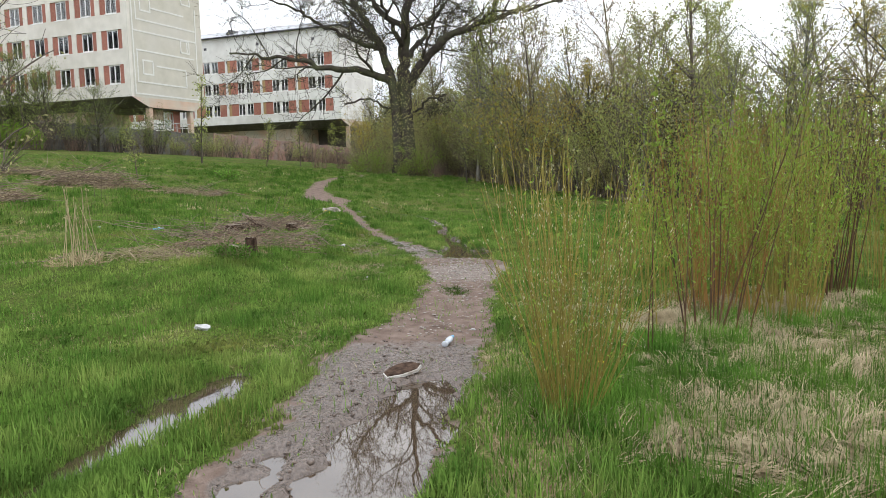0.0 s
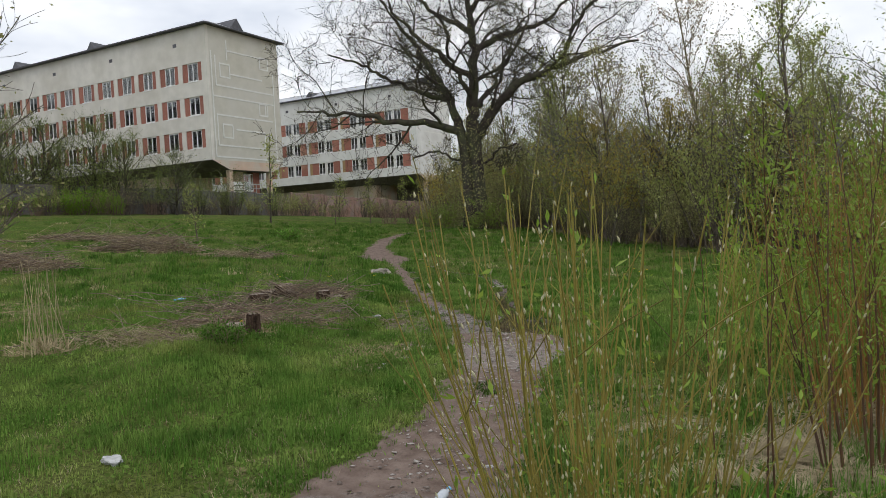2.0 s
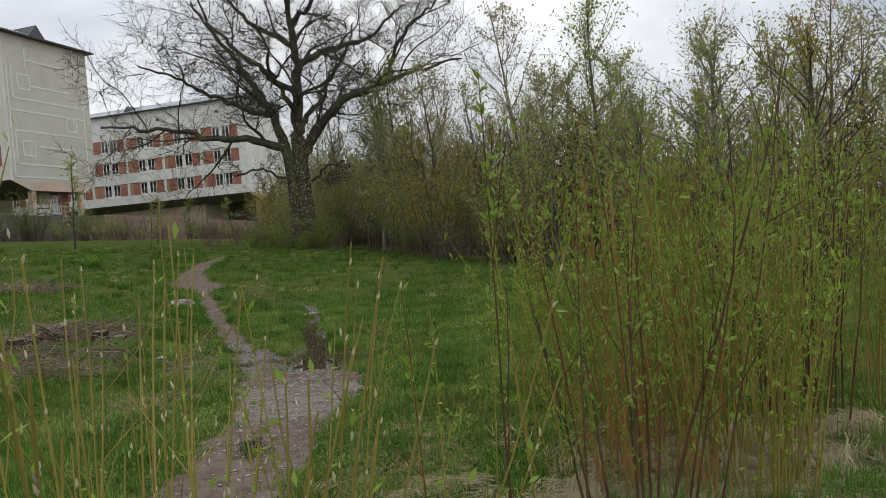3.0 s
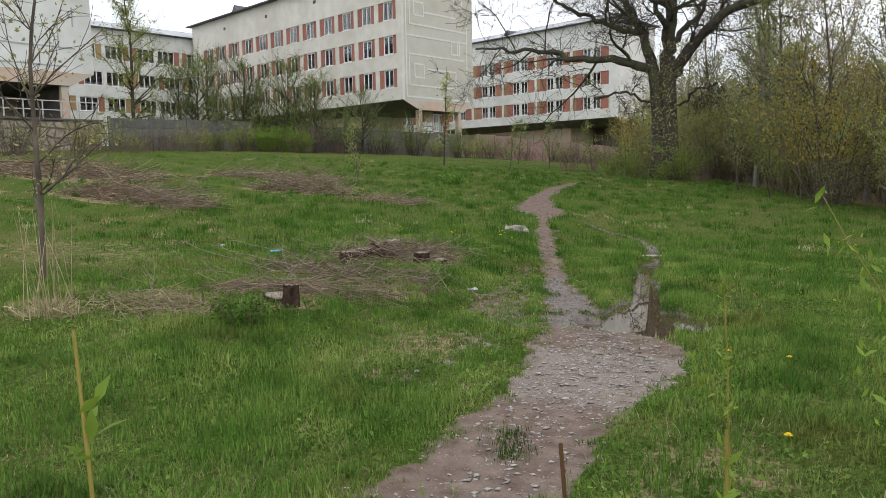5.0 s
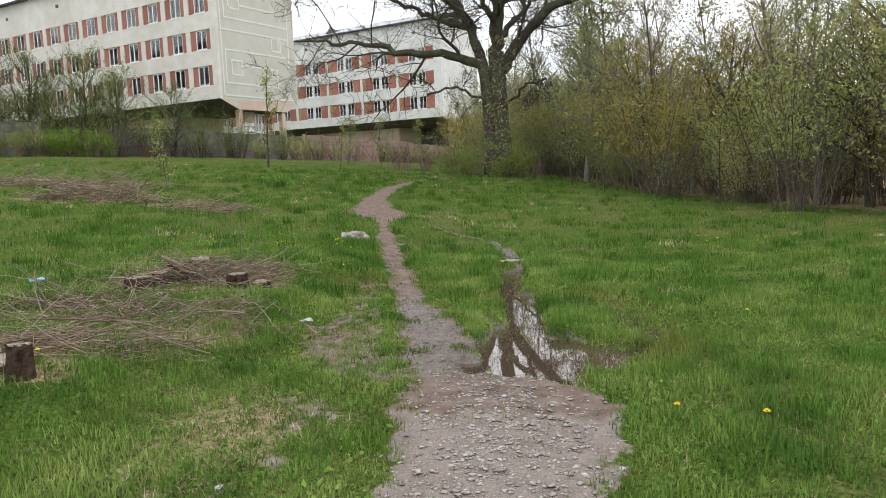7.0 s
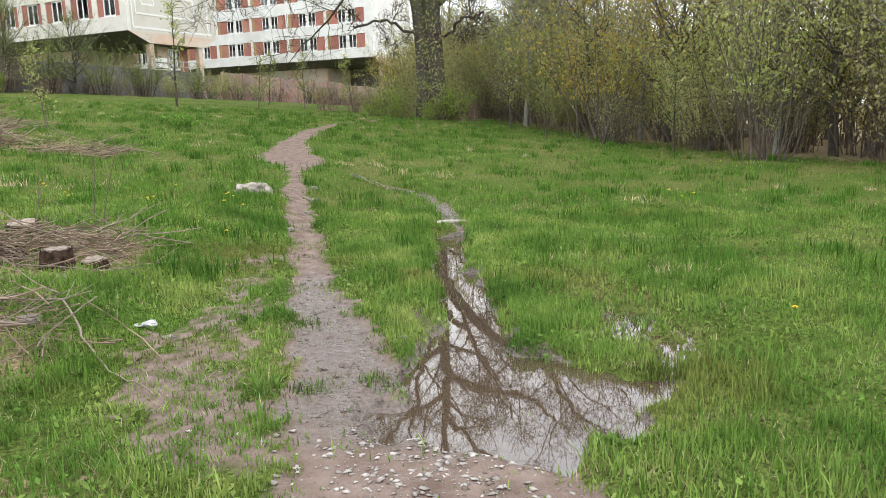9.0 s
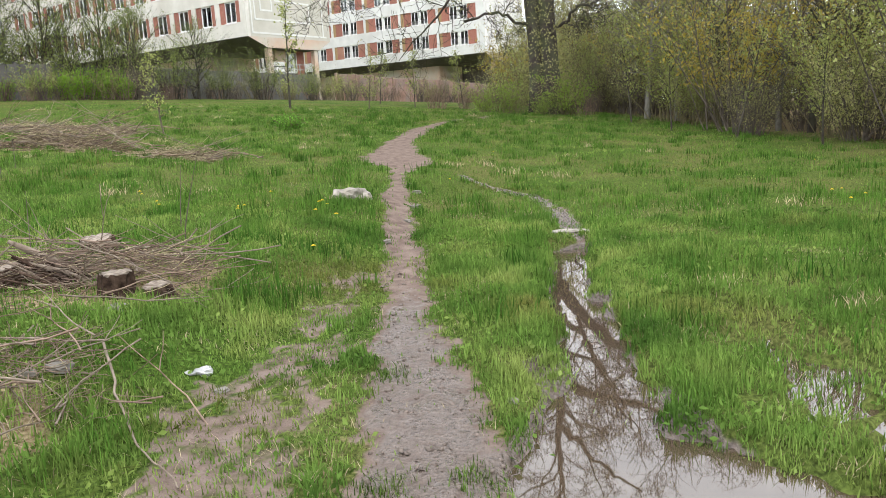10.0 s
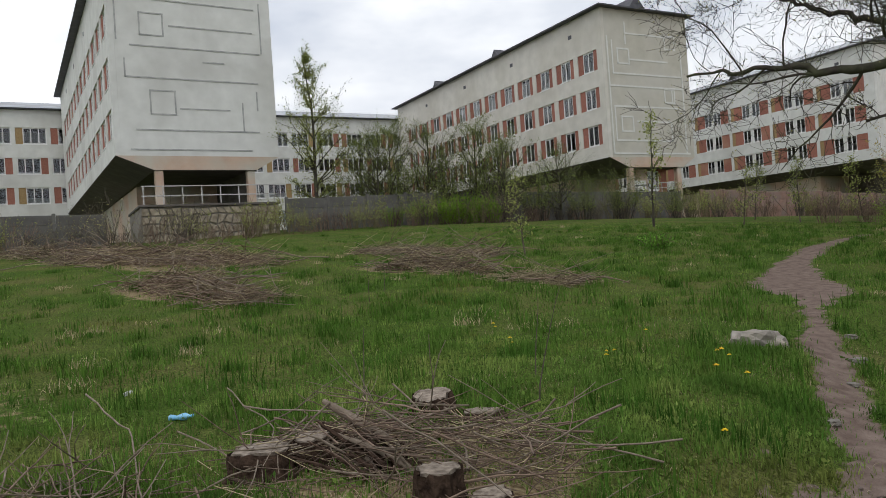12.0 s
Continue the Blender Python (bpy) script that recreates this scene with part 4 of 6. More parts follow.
def thin_tree(name, seed, tall, radius, bark, leaf, leaves, size, label, crown=.3, reach_out=.3, count=22):
    rng = np.random.RandomState(seed)
    ob = new(name)
    trunk, twigs, spots = Tubes(), Tubes(), []
    pts = wander(rng, (0, 0, -.15), (rng.normal() * .05, rng.normal() * .05, 1), tall, 12, .035, .03)
    rad = np.linspace(radius, radius * .12, 13)
    trunk.add(pts, rad, 7)
    for k in range(count):
        u = crown + (1 - crown) * (k + rng.rand()) / count
        i = min(11, int(u * 12))
        a = rng.rand() * 6.28
        w = np.array([math.cos(a), math.sin(a), .45 + .9 * u])
        f = (u - crown) / (1 - crown)
        L = tall * reach_out * (.12 + .75 * math.sin(math.pi * min(.97, .22 + .75 * f))) * (.6 + .6 * rng.rand())
        q = wander(rng, pts[i], w, L, 6, .12, .05)
        twigs.add(q, np.linspace(rad[i] * .5, .006, 7), 4)
        spots.append(q[1:])
        for _ in range(7):
            j = rng.randint(1, 6)
            e = wander(rng, q[j], w + rng.normal(size=3) * .7, L * .45, 4, .15, .05)
            twigs.add(e, np.linspace(rad[i] * .2, .004, 5), 3)
            spots.append(e)
    new("trunk", trunk.mesh("trunk", bark)).parent = ob
    new("branchwork", twigs.mesh("branchwork", bark)).parent = ob
    if leaves:
        spots = np.concatenate(spots)
        at = spots[rng.randint(0, len(spots), leaves)] + rng.normal(size=(leaves, 3)) * size
        tagged(new("foliage", leaf_mesh("foliage", at, rng, size, leaf, .2)), kind="stuff").parent = ob
    return tagged(ob, label, "tree")


def plant(ob, x, y, turn=0, scale=1.0, first=False, tilt=(0, 0)):
    m = pose(x, y, ground_z(x, y), tilt[0], tilt[1], turn)
    if first:
        ob.matrix_world = m @ Matrix.Scale(scale, 4)
        return ob
    c = copy_thing(ob, m)
    c.scale = (scale,) * 3
    return c


def scatter(kinds, places, rng, lo=.8, hi=1.2, group=""):
    used = set()
    for k, (x, y) in enumerate(places):
        ob = kinds[int(rng.rand() * len(kinds))]
        plant(ob, x, y, rng.rand() * 360, lo + (hi - lo) * rng.rand(), first=ob.name not in used)
        used.add(ob.name)
        if group:
            ob["group"] = group
    for ob in kinds:
        if ob.name not in used:
            for c in (*ob.children_recursive, ob):
                bpy.data.objects.remove(c)


def woods():
    rng = np.random.RandomState(21)
    e = np.array(WOOD_EDGE, float)
    seg = np.linalg.norm(np.diff(e, axis=0), axis=1)
    cum = np.concatenate([[0], np.cumsum(seg)])

    def along(s, back):
        x, y = np.interp(s, cum, e[:, 0]), np.interp(s, cum, e[:, 1])
        i = min(len(seg) - 1, int(np.searchsorted(cum, s)) - 1)
        d = (e[i + 1] - e[i]) / seg[i]
        return x - d[1] * back, y + d[0] * back

    shrubs = [bush("hazel_shrub", 31, 4.6, 34, 2.2, TWIG, LEAF_O, 4600, .095, .3, label="leafing olive shrub at the edge of the woods", twigs=9, bare_low=.12),
              bush("hazel_shrub", 32, 5.0, 30, 2.2, OLIVE, LEAF_G, 4600, .095, .3, label="green leafing shrub at the edge of the woods", twigs=9, bare_low=.12),
              bush("thicket_shrub", 33, 3.6, 40, 2.4, TWIG, LEAF_O, 1700, .08, .4, label="tangled grey-brown thicket shrub", twigs=10, bare_low=.1),
              bush("thicket_shrub", 34, 5.6, 28, 1.8, TWIG, LEAF_G, 3000, .095, .22, label="tall thin-stemmed shrub in young leaf", twigs=9),
              bush("golden_shrub", 35, 4.8, 24, 2.1, TWIG, LEAF_Y, 2600, .1, .3, label="shrub with golden young leaves", twigs=8)]
    trees = [thin_tree("young_tree", 41, 9.0, .10, TWIG, LEAF_O, 2000, .12, "slender grey tree in bud in the woods", reach_out=.36, count=30),
             thin_tree("young_tree", 42, 10.0, .12, TWIG, LEAF_G, 2800, .12, "slender tree in young leaf in the woods", reach_out=.36, count=30),
             thin_tree("aspen_tree", 43, 10.5, .11, OLIVE, LEAF_P, 2200, .12, "tall aspen with pale catkins", reach_out=.34, count=28),
             thin_tree("young_tree", 44, 8.0, .08, TWIG, LEAF_O, 1200, .11, "slender budding tree in the woods", .2, .36, 30)]
    places = []
    for back, step in ((.8, 1.7), (2.6, 1.7), (5.2, 2.0), (8.5, 2.6)):
        s = 30.0 + rng.rand()
        while s < cum[-1] - 8:
            places.append(along(s, back + rng.normal() * .8))
            s += step * (.7 + .6 * rng.rand())
    scatter(shrubs, places, rng, .55, 1.3, "shrubs of the wood's edge")
    places = []
    for back, step in ((3.0, 3.6), (6.0, 2.5), (10, 2.8), (15, 3.2), (22, 4.0)):
        s = 6.0
        while s < cum[-1] - 5:
            places.append(along(s, back + rng.normal()))
            s += step * (.6 + .8 * rng.rand())
    tall, low = [p for p in places if p[1] > 27], [p for p in places if p[1] <= 27]
    small = [thin_tree("low_tree", 45, 5.6, .07, TWIG, LEAF_G, 1700, .09, "low tree in young leaf at the edge of the woods", .2, .4, 26),
             thin_tree("low_tree", 46, 5.2, .06, OLIVE, LEAF_O, 1200, .09, "low budding tree at the edge of the woods", .2, .4, 26)]
    scatter(trees, tall, rng, .58, 1.12, "slender trees of the woods")
    scatter(small, low, rng, .95, 1.5, "low trees of the woods")
    grey = thin_tree("grey_alder", 47, 8.5, .17, GREY_BARK, LEAF_G, 2600, .1, "grey-trunked alder at the front of the woods", .28, .5, 30)
    dark = thin_tree("wild_cherry", 48, 7.5, .16, OAK_BARK, LEAF_Y, 2600, .1, "dark-trunked tree with golden young leaves before the woods", .22, .6, 28)
    spots = [(4.7, 36.2, 0), (5.4, 35.0, 1), (6.3, 34.4, 1), (7.3, 30.4, 0), (.9, 42.4, 0), (2.0, 40.8, 0), (9.6, 26.6, 0), (12.4, 21.5, 1), (3.4, 38.6, 1), (8.4, 29.4, 1), (15.5, 16.5, 0), (11.2, 24.4, 0)]
    seen = set()
    for k, (x, y, kind) in enumerate(spots):
        plant(dark if kind else grey, x, y, k * 77, .62 + .28 * ((k * 37) % 10) / 10, first=kind not in seen)
        seen.add(kind)


woods()


# ---- willows by the path ----
def willow(seed, stems, spread, tall, bark, leaf_n, catkin_n, label, lean=.18, leaf_from=.45, radius=.008):
    rng = np.random.RandomState(seed)
    ob = new("willow_clump" if stems > 1 else "willow_shoot")
    spots, ways = [], []
    for _ in range(stems):
        a, r0 = rng.rand() * 6.28, spread * math.sqrt(rng.rand())
        w = np.array([math.cos(a) * lean * rng.rand() * 1.6, math.sin(a) * lean * rng.rand() * 1.6, 1])
        L = tall * (.5 + .5 * rng.rand() if stems > 1 else 1)
        pts = wander(rng, (r0 * math.cos(a), r0 * math.sin(a), -.06), w, L, 10, .035 if stems > 1 else .014, .02)
        tube = Tubes()
        tube.add(pts, np.linspace(radius * (.55 + .7 * rng.rand()), .0018, 11), 5)
        d = np.gradient(pts, axis=0)
        d /= np.linalg.norm(d, axis=1)[:, None]
        for k in range(60):
            u = leaf_from + (1 - leaf_from) * rng.rand()
            i = min(9, int(u * 10))
            f = u * 10 - i
            spots.append(pts[i] * (1 - f) + pts[i + 1] * f)
            ways.append(d[i])
        for _ in range(rng.randint(1, 4)):
            i = rng.randint(4, 9)
            q = wander(rng, pts[i], d[i] + rng.normal(size=3) * .35, L * (.15 + .2 * rng.rand()), 5, .06, .03)
            tube.add(q, np.linspace(radius * .35, .0012, 6), 4)
            for p in q[1:]:
                for _ in range(5):
                    spots.append(p + rng.normal(size=3) * .02)
                    ways.append(d[i])
        new("rod", tube.mesh("rod", bark)).parent = ob
    spots, ways = np.array(spots), np.array(ways)
    out = rng.normal(size=ways.shape) * .5
    if leaf_n:
        leaf_n = int(leaf_n * (1.35 if stems > 1 else 2))
        k = rng.randint(0, len(spots), leaf_n)
        tagged(new("foliage", leaf_mesh("foliage", spots[k] + rng.normal(size=(leaf_n, 3)) * .006, rng, .04 if tall > 2 else .03, LEAF_W, -.1, 2.8, ways[k] + out[k])), kind="stuff").parent = ob
    if catkin_n:
        k = rng.randint(0, len(spots), catkin_n)
        cat = Tubes()
        for p, d in zip(spots[k], ways[k] + out[k] * .4):
            d = d / np.linalg.norm(d)
            cat.add([p, p + d * .007, p + d * .016], [.001, .003, .0008], 4)
        tagged(new("catkin_haze", cat.mesh("catkin_haze", CATKIN)), kind="stuff").parent = ob
    return tagged(ob, label, "willow", "willow clumps beside the path" if stems > 1 else "single willow shoots")


def willows():
    yellow = "clump of yellow-green willow rods with catkins"
    leafy = "dense clump of willow rods with young green leaves"
    red = "clump of red-brown willow rods in young leaf"
    spec = [(51, 96, .16, 1.75, WILLOW_Y, 420, 1100, yellow, .3, .25, (0, 4.16)),
            (66, 13, .26, 2.6, WILLOW_R, 620, 0, red, .17, .3, (1.62, 6.2)),
            (68, 22, .4, 2.3, WILLOW_Y, 1100, 0, leafy, .2, .3, (1.75, 7.6)),
            (53, 44, .42, 2.45, WILLOW_O, 1700, 0, red, .13, .38, (2.2, 7.9)),
            (54, 50, .45, 2.6, WILLOW_Y, 2500, 0, leafy, .13, .36, (2.85, 7.55)),
            (55, 40, .4, 2.5, WILLOW_R, 1700, 0, red, .13, .38, (3.45, 8.1)),
            (56, 44, .55, 2.6, WILLOW_Y, 2100, 0, leafy, .15, .36, (4.4, 8.7)),
            (57, 30, .45, 2.2, WILLOW_Y, 1800, 0, leafy, .15, .36, (2.1, 9.3)),
            (58, 28, .32, 2.05, WILLOW_O, 900, 120, red, .15, .3, (1.95, 6.95)),
            (65, 44, .4, 2.1, WILLOW_Y, 1400, 60, leafy, .18, .2, (2.4, 6.8)),
            (59, 34, .5, 2.5, WILLOW_Y, 1700, 0, leafy, .16, .36, (5.4, 9.8)),
            (60, 28, .5, 2.4, WILLOW_R, 1500, 0, red, .15, .36, (3.9, 10.4)),
            (63, 26, .4, 2.4, WILLOW_Y, 1700, 0, leafy, .14, .36, (3.2, 9.0)),
            (64, 24, .4, 2.3, WILLOW_R, 1300, 0, red, .14, .36, (5.0, 7.6))]
    for seed, n, sp, tall, bark, ln, cn, label, lean, frm, (x, y) in spec:
        plant(willow(seed, n, sp, tall, bark, ln, cn, label, lean, frm, {51: .0046, 66: .009}.get(seed, .0072)), x, y, first=True)
    shoot = "single young willow shoot with fresh leaves"
    dark = "single dark willow rod beside the path"
    for seed, tall, bark, n, label, lean, frm, r, x, y in (
            (61, 1.5, WILLOW_R, 10, dark, .02, .5, .0055, .56, 5.25), (62, 1.4, WILLOW_Y, 46, shoot, .05, .3, .005, .60, 5.62), (85, 2.2, WILLOW_R, 40, dark, .05, .5, .008, .90, 5.55),
            (86, 1.3, WILLOW_R, 12, dark, .05, .5, .006, .84, 5.5), (87, 1.58, WILLOW_Y, 60, shoot, .06, .25, .0065, .18, 5.2), (88, 1.36, WILLOW_Y, 90, shoot, .08, .25, .006, .64, 7.4),
            (89, 1.7, WILLOW_Y, 70, shoot, .08, .3, .006, 1.12, 6.2), (90, 1.9, WILLOW_R, 60, dark, .08, .35, .0065, 1.2, 5.75), (92, 1.5, WILLOW_Y, 60, shoot, .08, .3, .005, .95, 6.6)):
        plant(willow(seed, 1, .02, tall, bark, n, 0, label, lean, frm, r), x, y, first=True)


willows()


# ---- grass ----
def blades(name, x, y, tall, width, rng, mat, label, category, lean=.45, flat=0.0):
    """Curved blades with five corners each, in one mesh."""
    n = len(x)
    z = height(x, y) - .01
    a = rng.rand(n) * 6.2832
    b = a + 1.57 + rng.normal(size=n) * .3
    L = tall * (.55 + .75 * rng.rand(n))
    w = width * (.7 + .6 * rng.rand(n)) / 2
    le = (lean * rng.rand(n) + flat)
    ax, ay, bx, by = np.cos(a) * w, np.sin(a) * w, np.cos(b) * L * le, np.sin(b) * L * le
    up = L * np.sqrt(np.clip(1 - le * le, .02, 1))
    P = np.empty((n, 5, 3))
    P[:, 0] = np.stack([x - ax, y - ay, z], 1)
    P[:, 1] = np.stack([x + ax, y + ay, z], 1)
    P[:, 2] = np.stack([x - ax * .8 + bx * .35, y - ay * .8 + by * .35, z + up * .55], 1)
    P[:, 3] = np.stack([x + ax * .8 + bx * .35, y + ay * .8 + by * .35, z + up * .55], 1)
    P[:, 4] = np.stack([x + bx, y + by, z + up], 1)
    o = (np.arange(n) * 5)[:, None]
    f = np.concatenate([o + [[0, 1, 3]], o + [[0, 3, 2]], o + [[2, 3, 4]]], 0)
    me = mesh_np(name, P.reshape(-1, 3), f, mat)
    return tagged(new(name, me), label, category, kind="stuff")


def grow_grass():
    rng = np.random.RandomState(77)

    def keep(x, y, bare=.96):
        track, water, wet = masks(x, y)
        k = rng.rand(len(x))
        ok = k > np.maximum(track * bare, water * .985)
        ok &= reach_woods(x, y) > -1.5
        return ok, track

    def lushness(x, y):
        return .45 + .45 * wave_noise(x, y, 2.6, 31) + .42 * wave_noise(x, y, .75, 32)

    # near meadow, in small clumps
    n = 84000
    cx, cy = -1.2 + rng.normal(size=n) * 3.3, 1.6 + 18 * rng.rand(n) ** .85
    k = np.repeat(np.arange(n), 6)
    spread = .012 + .03 * rng.rand(n)
    x, y = cx[k] + rng.normal(size=len(k)) * spread[k], cy[k] + rng.normal(size=len(k)) * spread[k]
    ok, track = keep(x, y)
    x, y, track, k = x[ok], y[ok], track[ok], k[ok]
    lush = np.clip(lushness(x, y), 0, 1)
    dry = np.zeros(len(x))
    for ex, ey, rx, ry, s in DRY:
        dry = np.maximum(dry, s * smooth(1.3, .6, np.hypot((x - ex) / rx, (y - ey) / ry)))
    tall = (.032 + .08 * lush ** 1.4) * (1 + .25 * smooth(9, 5, y)) * (1 - .5 * smooth(0, .5, track)) * (.6 + .8 * rng.rand(n))[k]
    sel = rng.rand(len(x)) > dry * .7
    blades("grass", x[sel], y[sel], tall[sel], .0082, rng, GRASS, "short spring grass of the meadow", "grass", .7)
    d = ~sel & (rng.rand(len(x)) < .4)
    blades("dry_grass", x[d], y[d], tall[d] * 1.3 + .02, .004, rng, STRAW, "dry straw among the grass", "straw", .3, .68)
    # far meadow, coarser
    n = 40000
    cy = 9 + 38 * rng.rand(n) ** .9
    cx = -8 + rng.normal(size=n) * 9.5
    k = np.repeat(np.arange(n), 5)
    x, y = cx[k] + rng.normal(size=len(k)) * .05, cy[k] + rng.normal(size=len(k)) * .05
    ok, track = keep(x, y, 1.0)
    ok &= (np.hypot(x + 1, (y - 10) * .5) > 3.0)
    x, y, k = x[ok], y[ok], k[ok]
    lush = np.clip(lushness(x, y), 0, 1)
    blades("grass", x, y, (.03 + .07 * lush) * (.6 + .8 * rng.rand(n))[k], .012, rng, GRASS, "spring grass over the far meadow", "grass", .7)
    # broad weeds: clover, dock and dandelion leaves
    n = 7000
    cx, cy = -1.5 + rng.normal(size=n) * 3.2, 3 + 17 * rng.rand(n)
    ok = wave_noise(cx, cy, 1.9, 41) + .5 * wave_noise(cx, cy, .6, 42) > -.1
    cx, cy = cx[ok], cy[ok]
    k = np.repeat(np.arange(len(cx)), 8)
    x, y = cx[k] + rng.normal(size=len(k)) * .05, cy[k] + rng.normal(size=len(k)) * .05
    ok, track = keep(x, y, 1.3)
    x, y = x[ok], y[ok]
    at = np.stack([x, y, height(x, y) + .01 + .04 * rng.rand(len(x))], 1)
    way = np.stack([rng.normal(size=len(x)), rng.normal(size=len(x)), np.full(len(x), .5)], 1)
    tagged(new("weeds", leaf_mesh("weeds", at, rng, .036, GRASS, 0, 1.7, way)), "low broad-leaved weeds in the grass", "weeds", kind="stuff")
    # lush tufts
    n = 420
    cx, cy = -1 + rng.normal(size=n) * 3.6, 2 + 20 * rng.rand(n)
    ok, track = keep(cx, cy, 1.0)
    ok &= track < .2
    cx, cy = cx[ok], cy[ok]
    cx, cy = np.concatenate([cx, [.22, .1, .25, .3, .4, -1.55, -1.75, -1.35]]), np.concatenate([cy, [4.6, 4.0, 4.2, 3.9, 5.0, 18.5, 18.2, 17.9]])
    r = .1 + .12 * rng.rand(len(cx))
    r[-8:] = .2
    k = np.repeat(np.arange(len(cx)), 110)
    x, y = cx[k] + rng.normal(size=len(k)) * r[k], cy[k] + rng.normal(size=len(k)) * r[k]
    tr, wa, we = masks(x, y)
    ok = (tr < .6) & (wa < .4)
    blades("grass_tufts", x[ok], y[ok], (.09 + .07 * rng.rand(len(cx)))[k][ok], .006, rng, LUSH, "taller lush green grass tufts", "grass", .5)
    # tussocks over the far meadow, green and straw-coloured
    n = 1500
    cy = 15 + 28 * rng.rand(n)
    cx = -8 + rng.normal(size=n) * 8.5
    k = np.repeat(np.arange(n), 46)
    r = .06 + .12 * rng.rand(n)
    x, y = cx[k] + rng.normal(size=len(k)) * r[k], cy[k] + rng.normal(size=len(k)) * r[k]
    ok, track = keep(x, y, 1.0)
    ok &= (track < .3) & (reach_woods(x, y) > 0)
    pale = (rng.rand(n) < .07)[k]
    tall = (.09 + .12 * rng.rand(n))[k]
    g = ok & ~pale
    blades("grass_tussocks", x[g], y[g], tall[g], .012, rng, LUSH, "darker grass tussocks over the meadow", "grass", .6)
    g = ok & pale
    blades("straw_tussocks", x[g], y[g], tall[g] * .8, .009, rng, STRAW, "pale dry tussocks over the meadow", "straw", .6, .3)
    # ragged grass along the rims of the track
    n = 34000
    x, y = -1.3 + rng.normal(size=n) * 1.5, 2 + 22 * rng.rand(n)
    track, water, wet = masks(x, y)
    ok = (track > .08) & (track < .8) & (water < .3) & (rng.rand(n) > track)
    k = np.repeat(np.flatnonzero(ok), 9)
    x, y = x[k] + rng.normal(size=len(k)) * .022, y[k] + rng.normal(size=len(k)) * .022
    blades("rim_grass", x, y, .05, .006, rng, GRASS, "ragged trodden grass along the path", "grass", .85)
    # dead blades lying in the turf
    n = 8500
    cx, cy = -1.3 + rng.normal(size=n) * 3.4, 2.2 + 19 * rng.rand(n)
    ok = wave_noise(cx, cy, 1.3, 43) + .6 * wave_noise(cx, cy, .4, 44) > .1
    cx, cy = cx[ok], cy[ok]
    k = np.repeat(np.arange(len(cx)), 7)
    x, y = cx[k] + rng.normal(size=len(k)) * .05, cy[k] + rng.normal(size=len(k)) * .05
    ok, track = keep(x, y)
    blades("dead_grass", x[ok], y[ok], .07, .004, rng, STRAW, "dead straw-coloured blades in the turf", "straw", .3, .62)
    # grass growing up to the rims of the puddles
    n = 150000
    x, y = np.concatenate([-2.55 + rng.normal(size=40000) * .35, -.4 + rng.normal(size=n - 40000) * .75]), np.concatenate([2.6 + 3.2 * rng.rand(40000), 12.3 + 7 * rng.rand(n - 40000)])
    ragged = .1 * wave_noise(x, y, .55, 3) + .03 * wave_noise(x, y, .2, 7) + .05 * wave_noise(x, y, .33, 45)
    d = np.where(y < 8, reach(x, y, POOL_B), np.minimum(reach(x, y, POOL_C), reach(x, y, POOL_C2))) + ragged
    track, water, wet = masks(x, y)
    ok = (d > np.where(y < 8, -.03, .045)) & (d < .36) & (rng.rand(n) > .3) & ((track < .35) | (y < 8)) & (wave_noise(x, y, .5, 46) > -.75)
    blades("bank_grass", x[ok], y[ok], .04 + .06 * np.clip(.5 + .6 * wave_noise(x[ok], y[ok], .45, 47), 0, 1), .006, rng, GRASS, "grass leaning over the rims of the puddles", "grass", .7)
    # tufts standing in the path and at the puddles
    spots = np.array([(-.65, 8.85), (-.6, 8.7), (-.72, 9.0), (-1.0, 13.7), (-1.1, 14.2), (-.98, 14.6), (.05, 12.75), (.2, 12.6), (-.15, 13.6), (-1.05, 13.1), (.45, 13.3), (-.3, 13.9), (-1.4, 13.0), (-1.75, 14.2)])
    k = rng.randint(0, len(spots), 2600)
    blades("path_tufts", spots[k, 0] + rng.normal(size=2600) * .07, spots[k, 1] + rng.normal(size=2600) * .07, .05, .005, rng, GRASS, "small grass tufts in path and puddle", "grass", .7)
    # long grass round the willows
    spots = np.array([(.25, 4.4), (.05, 4.1), (.3, 4.0), (1.6, 5.9), (2.4, 6.4), (1.2, 4.6), (3.0, 6.6), (.9, 5.7), (1.9, 6.6), (3.6, 7.2)])
    k = rng.randint(0, len(spots), 5000)
    x, y = spots[k, 0] + rng.normal(size=5000) * .15, spots[k, 1] + rng.normal(size=5000) * .15
    tr, wa, we = masks(x, y)
    ok = tr < .3
    blades("long_grass", x[ok], y[ok], .19, .006, rng, LUSH, "long lush grass round the willow clumps", "grass", .75)
    # straw lying by the willows, in combed tufts that lie each its own way
    n = 1500
    pick = rng.randint(0, 8, n)
    cx, cy, sx, sy = np.array([(.95, 3.7, .28, .3), (.9, 3.85, .3, .3), (1.25, 3.9, .3, .3), (1.4, 4.9, .45, .4), (2.1, 5.3, .6, .6), (1.6, 6.4, .35, .3), (2.2, 6.9, .6, .4), (2.8, 7.5, .9, .4)])[pick].T
    cx, cy = cx + rng.normal(size=n) * sx, cy + rng.normal(size=n) * sy
    k = np.repeat(np.arange(n), 24)
    m = len(k)
    r = .02 + .04 * rng.rand(n)
    x, y = cx[k] + rng.normal(size=m) * r[k], cy[k] + rng.normal(size=m) * r[k]
    tr, wa, we = masks(x, y)
    swirl = 2.4 * wave_noise(cx, cy, 1.1, 51) + rng.normal(size=n) * .5
    a = swirl[k] + rng.normal(size=m) * .28
    L = (.12 + .22 * rng.rand(n))[k] * (.6 + .6 * rng.rand(m))
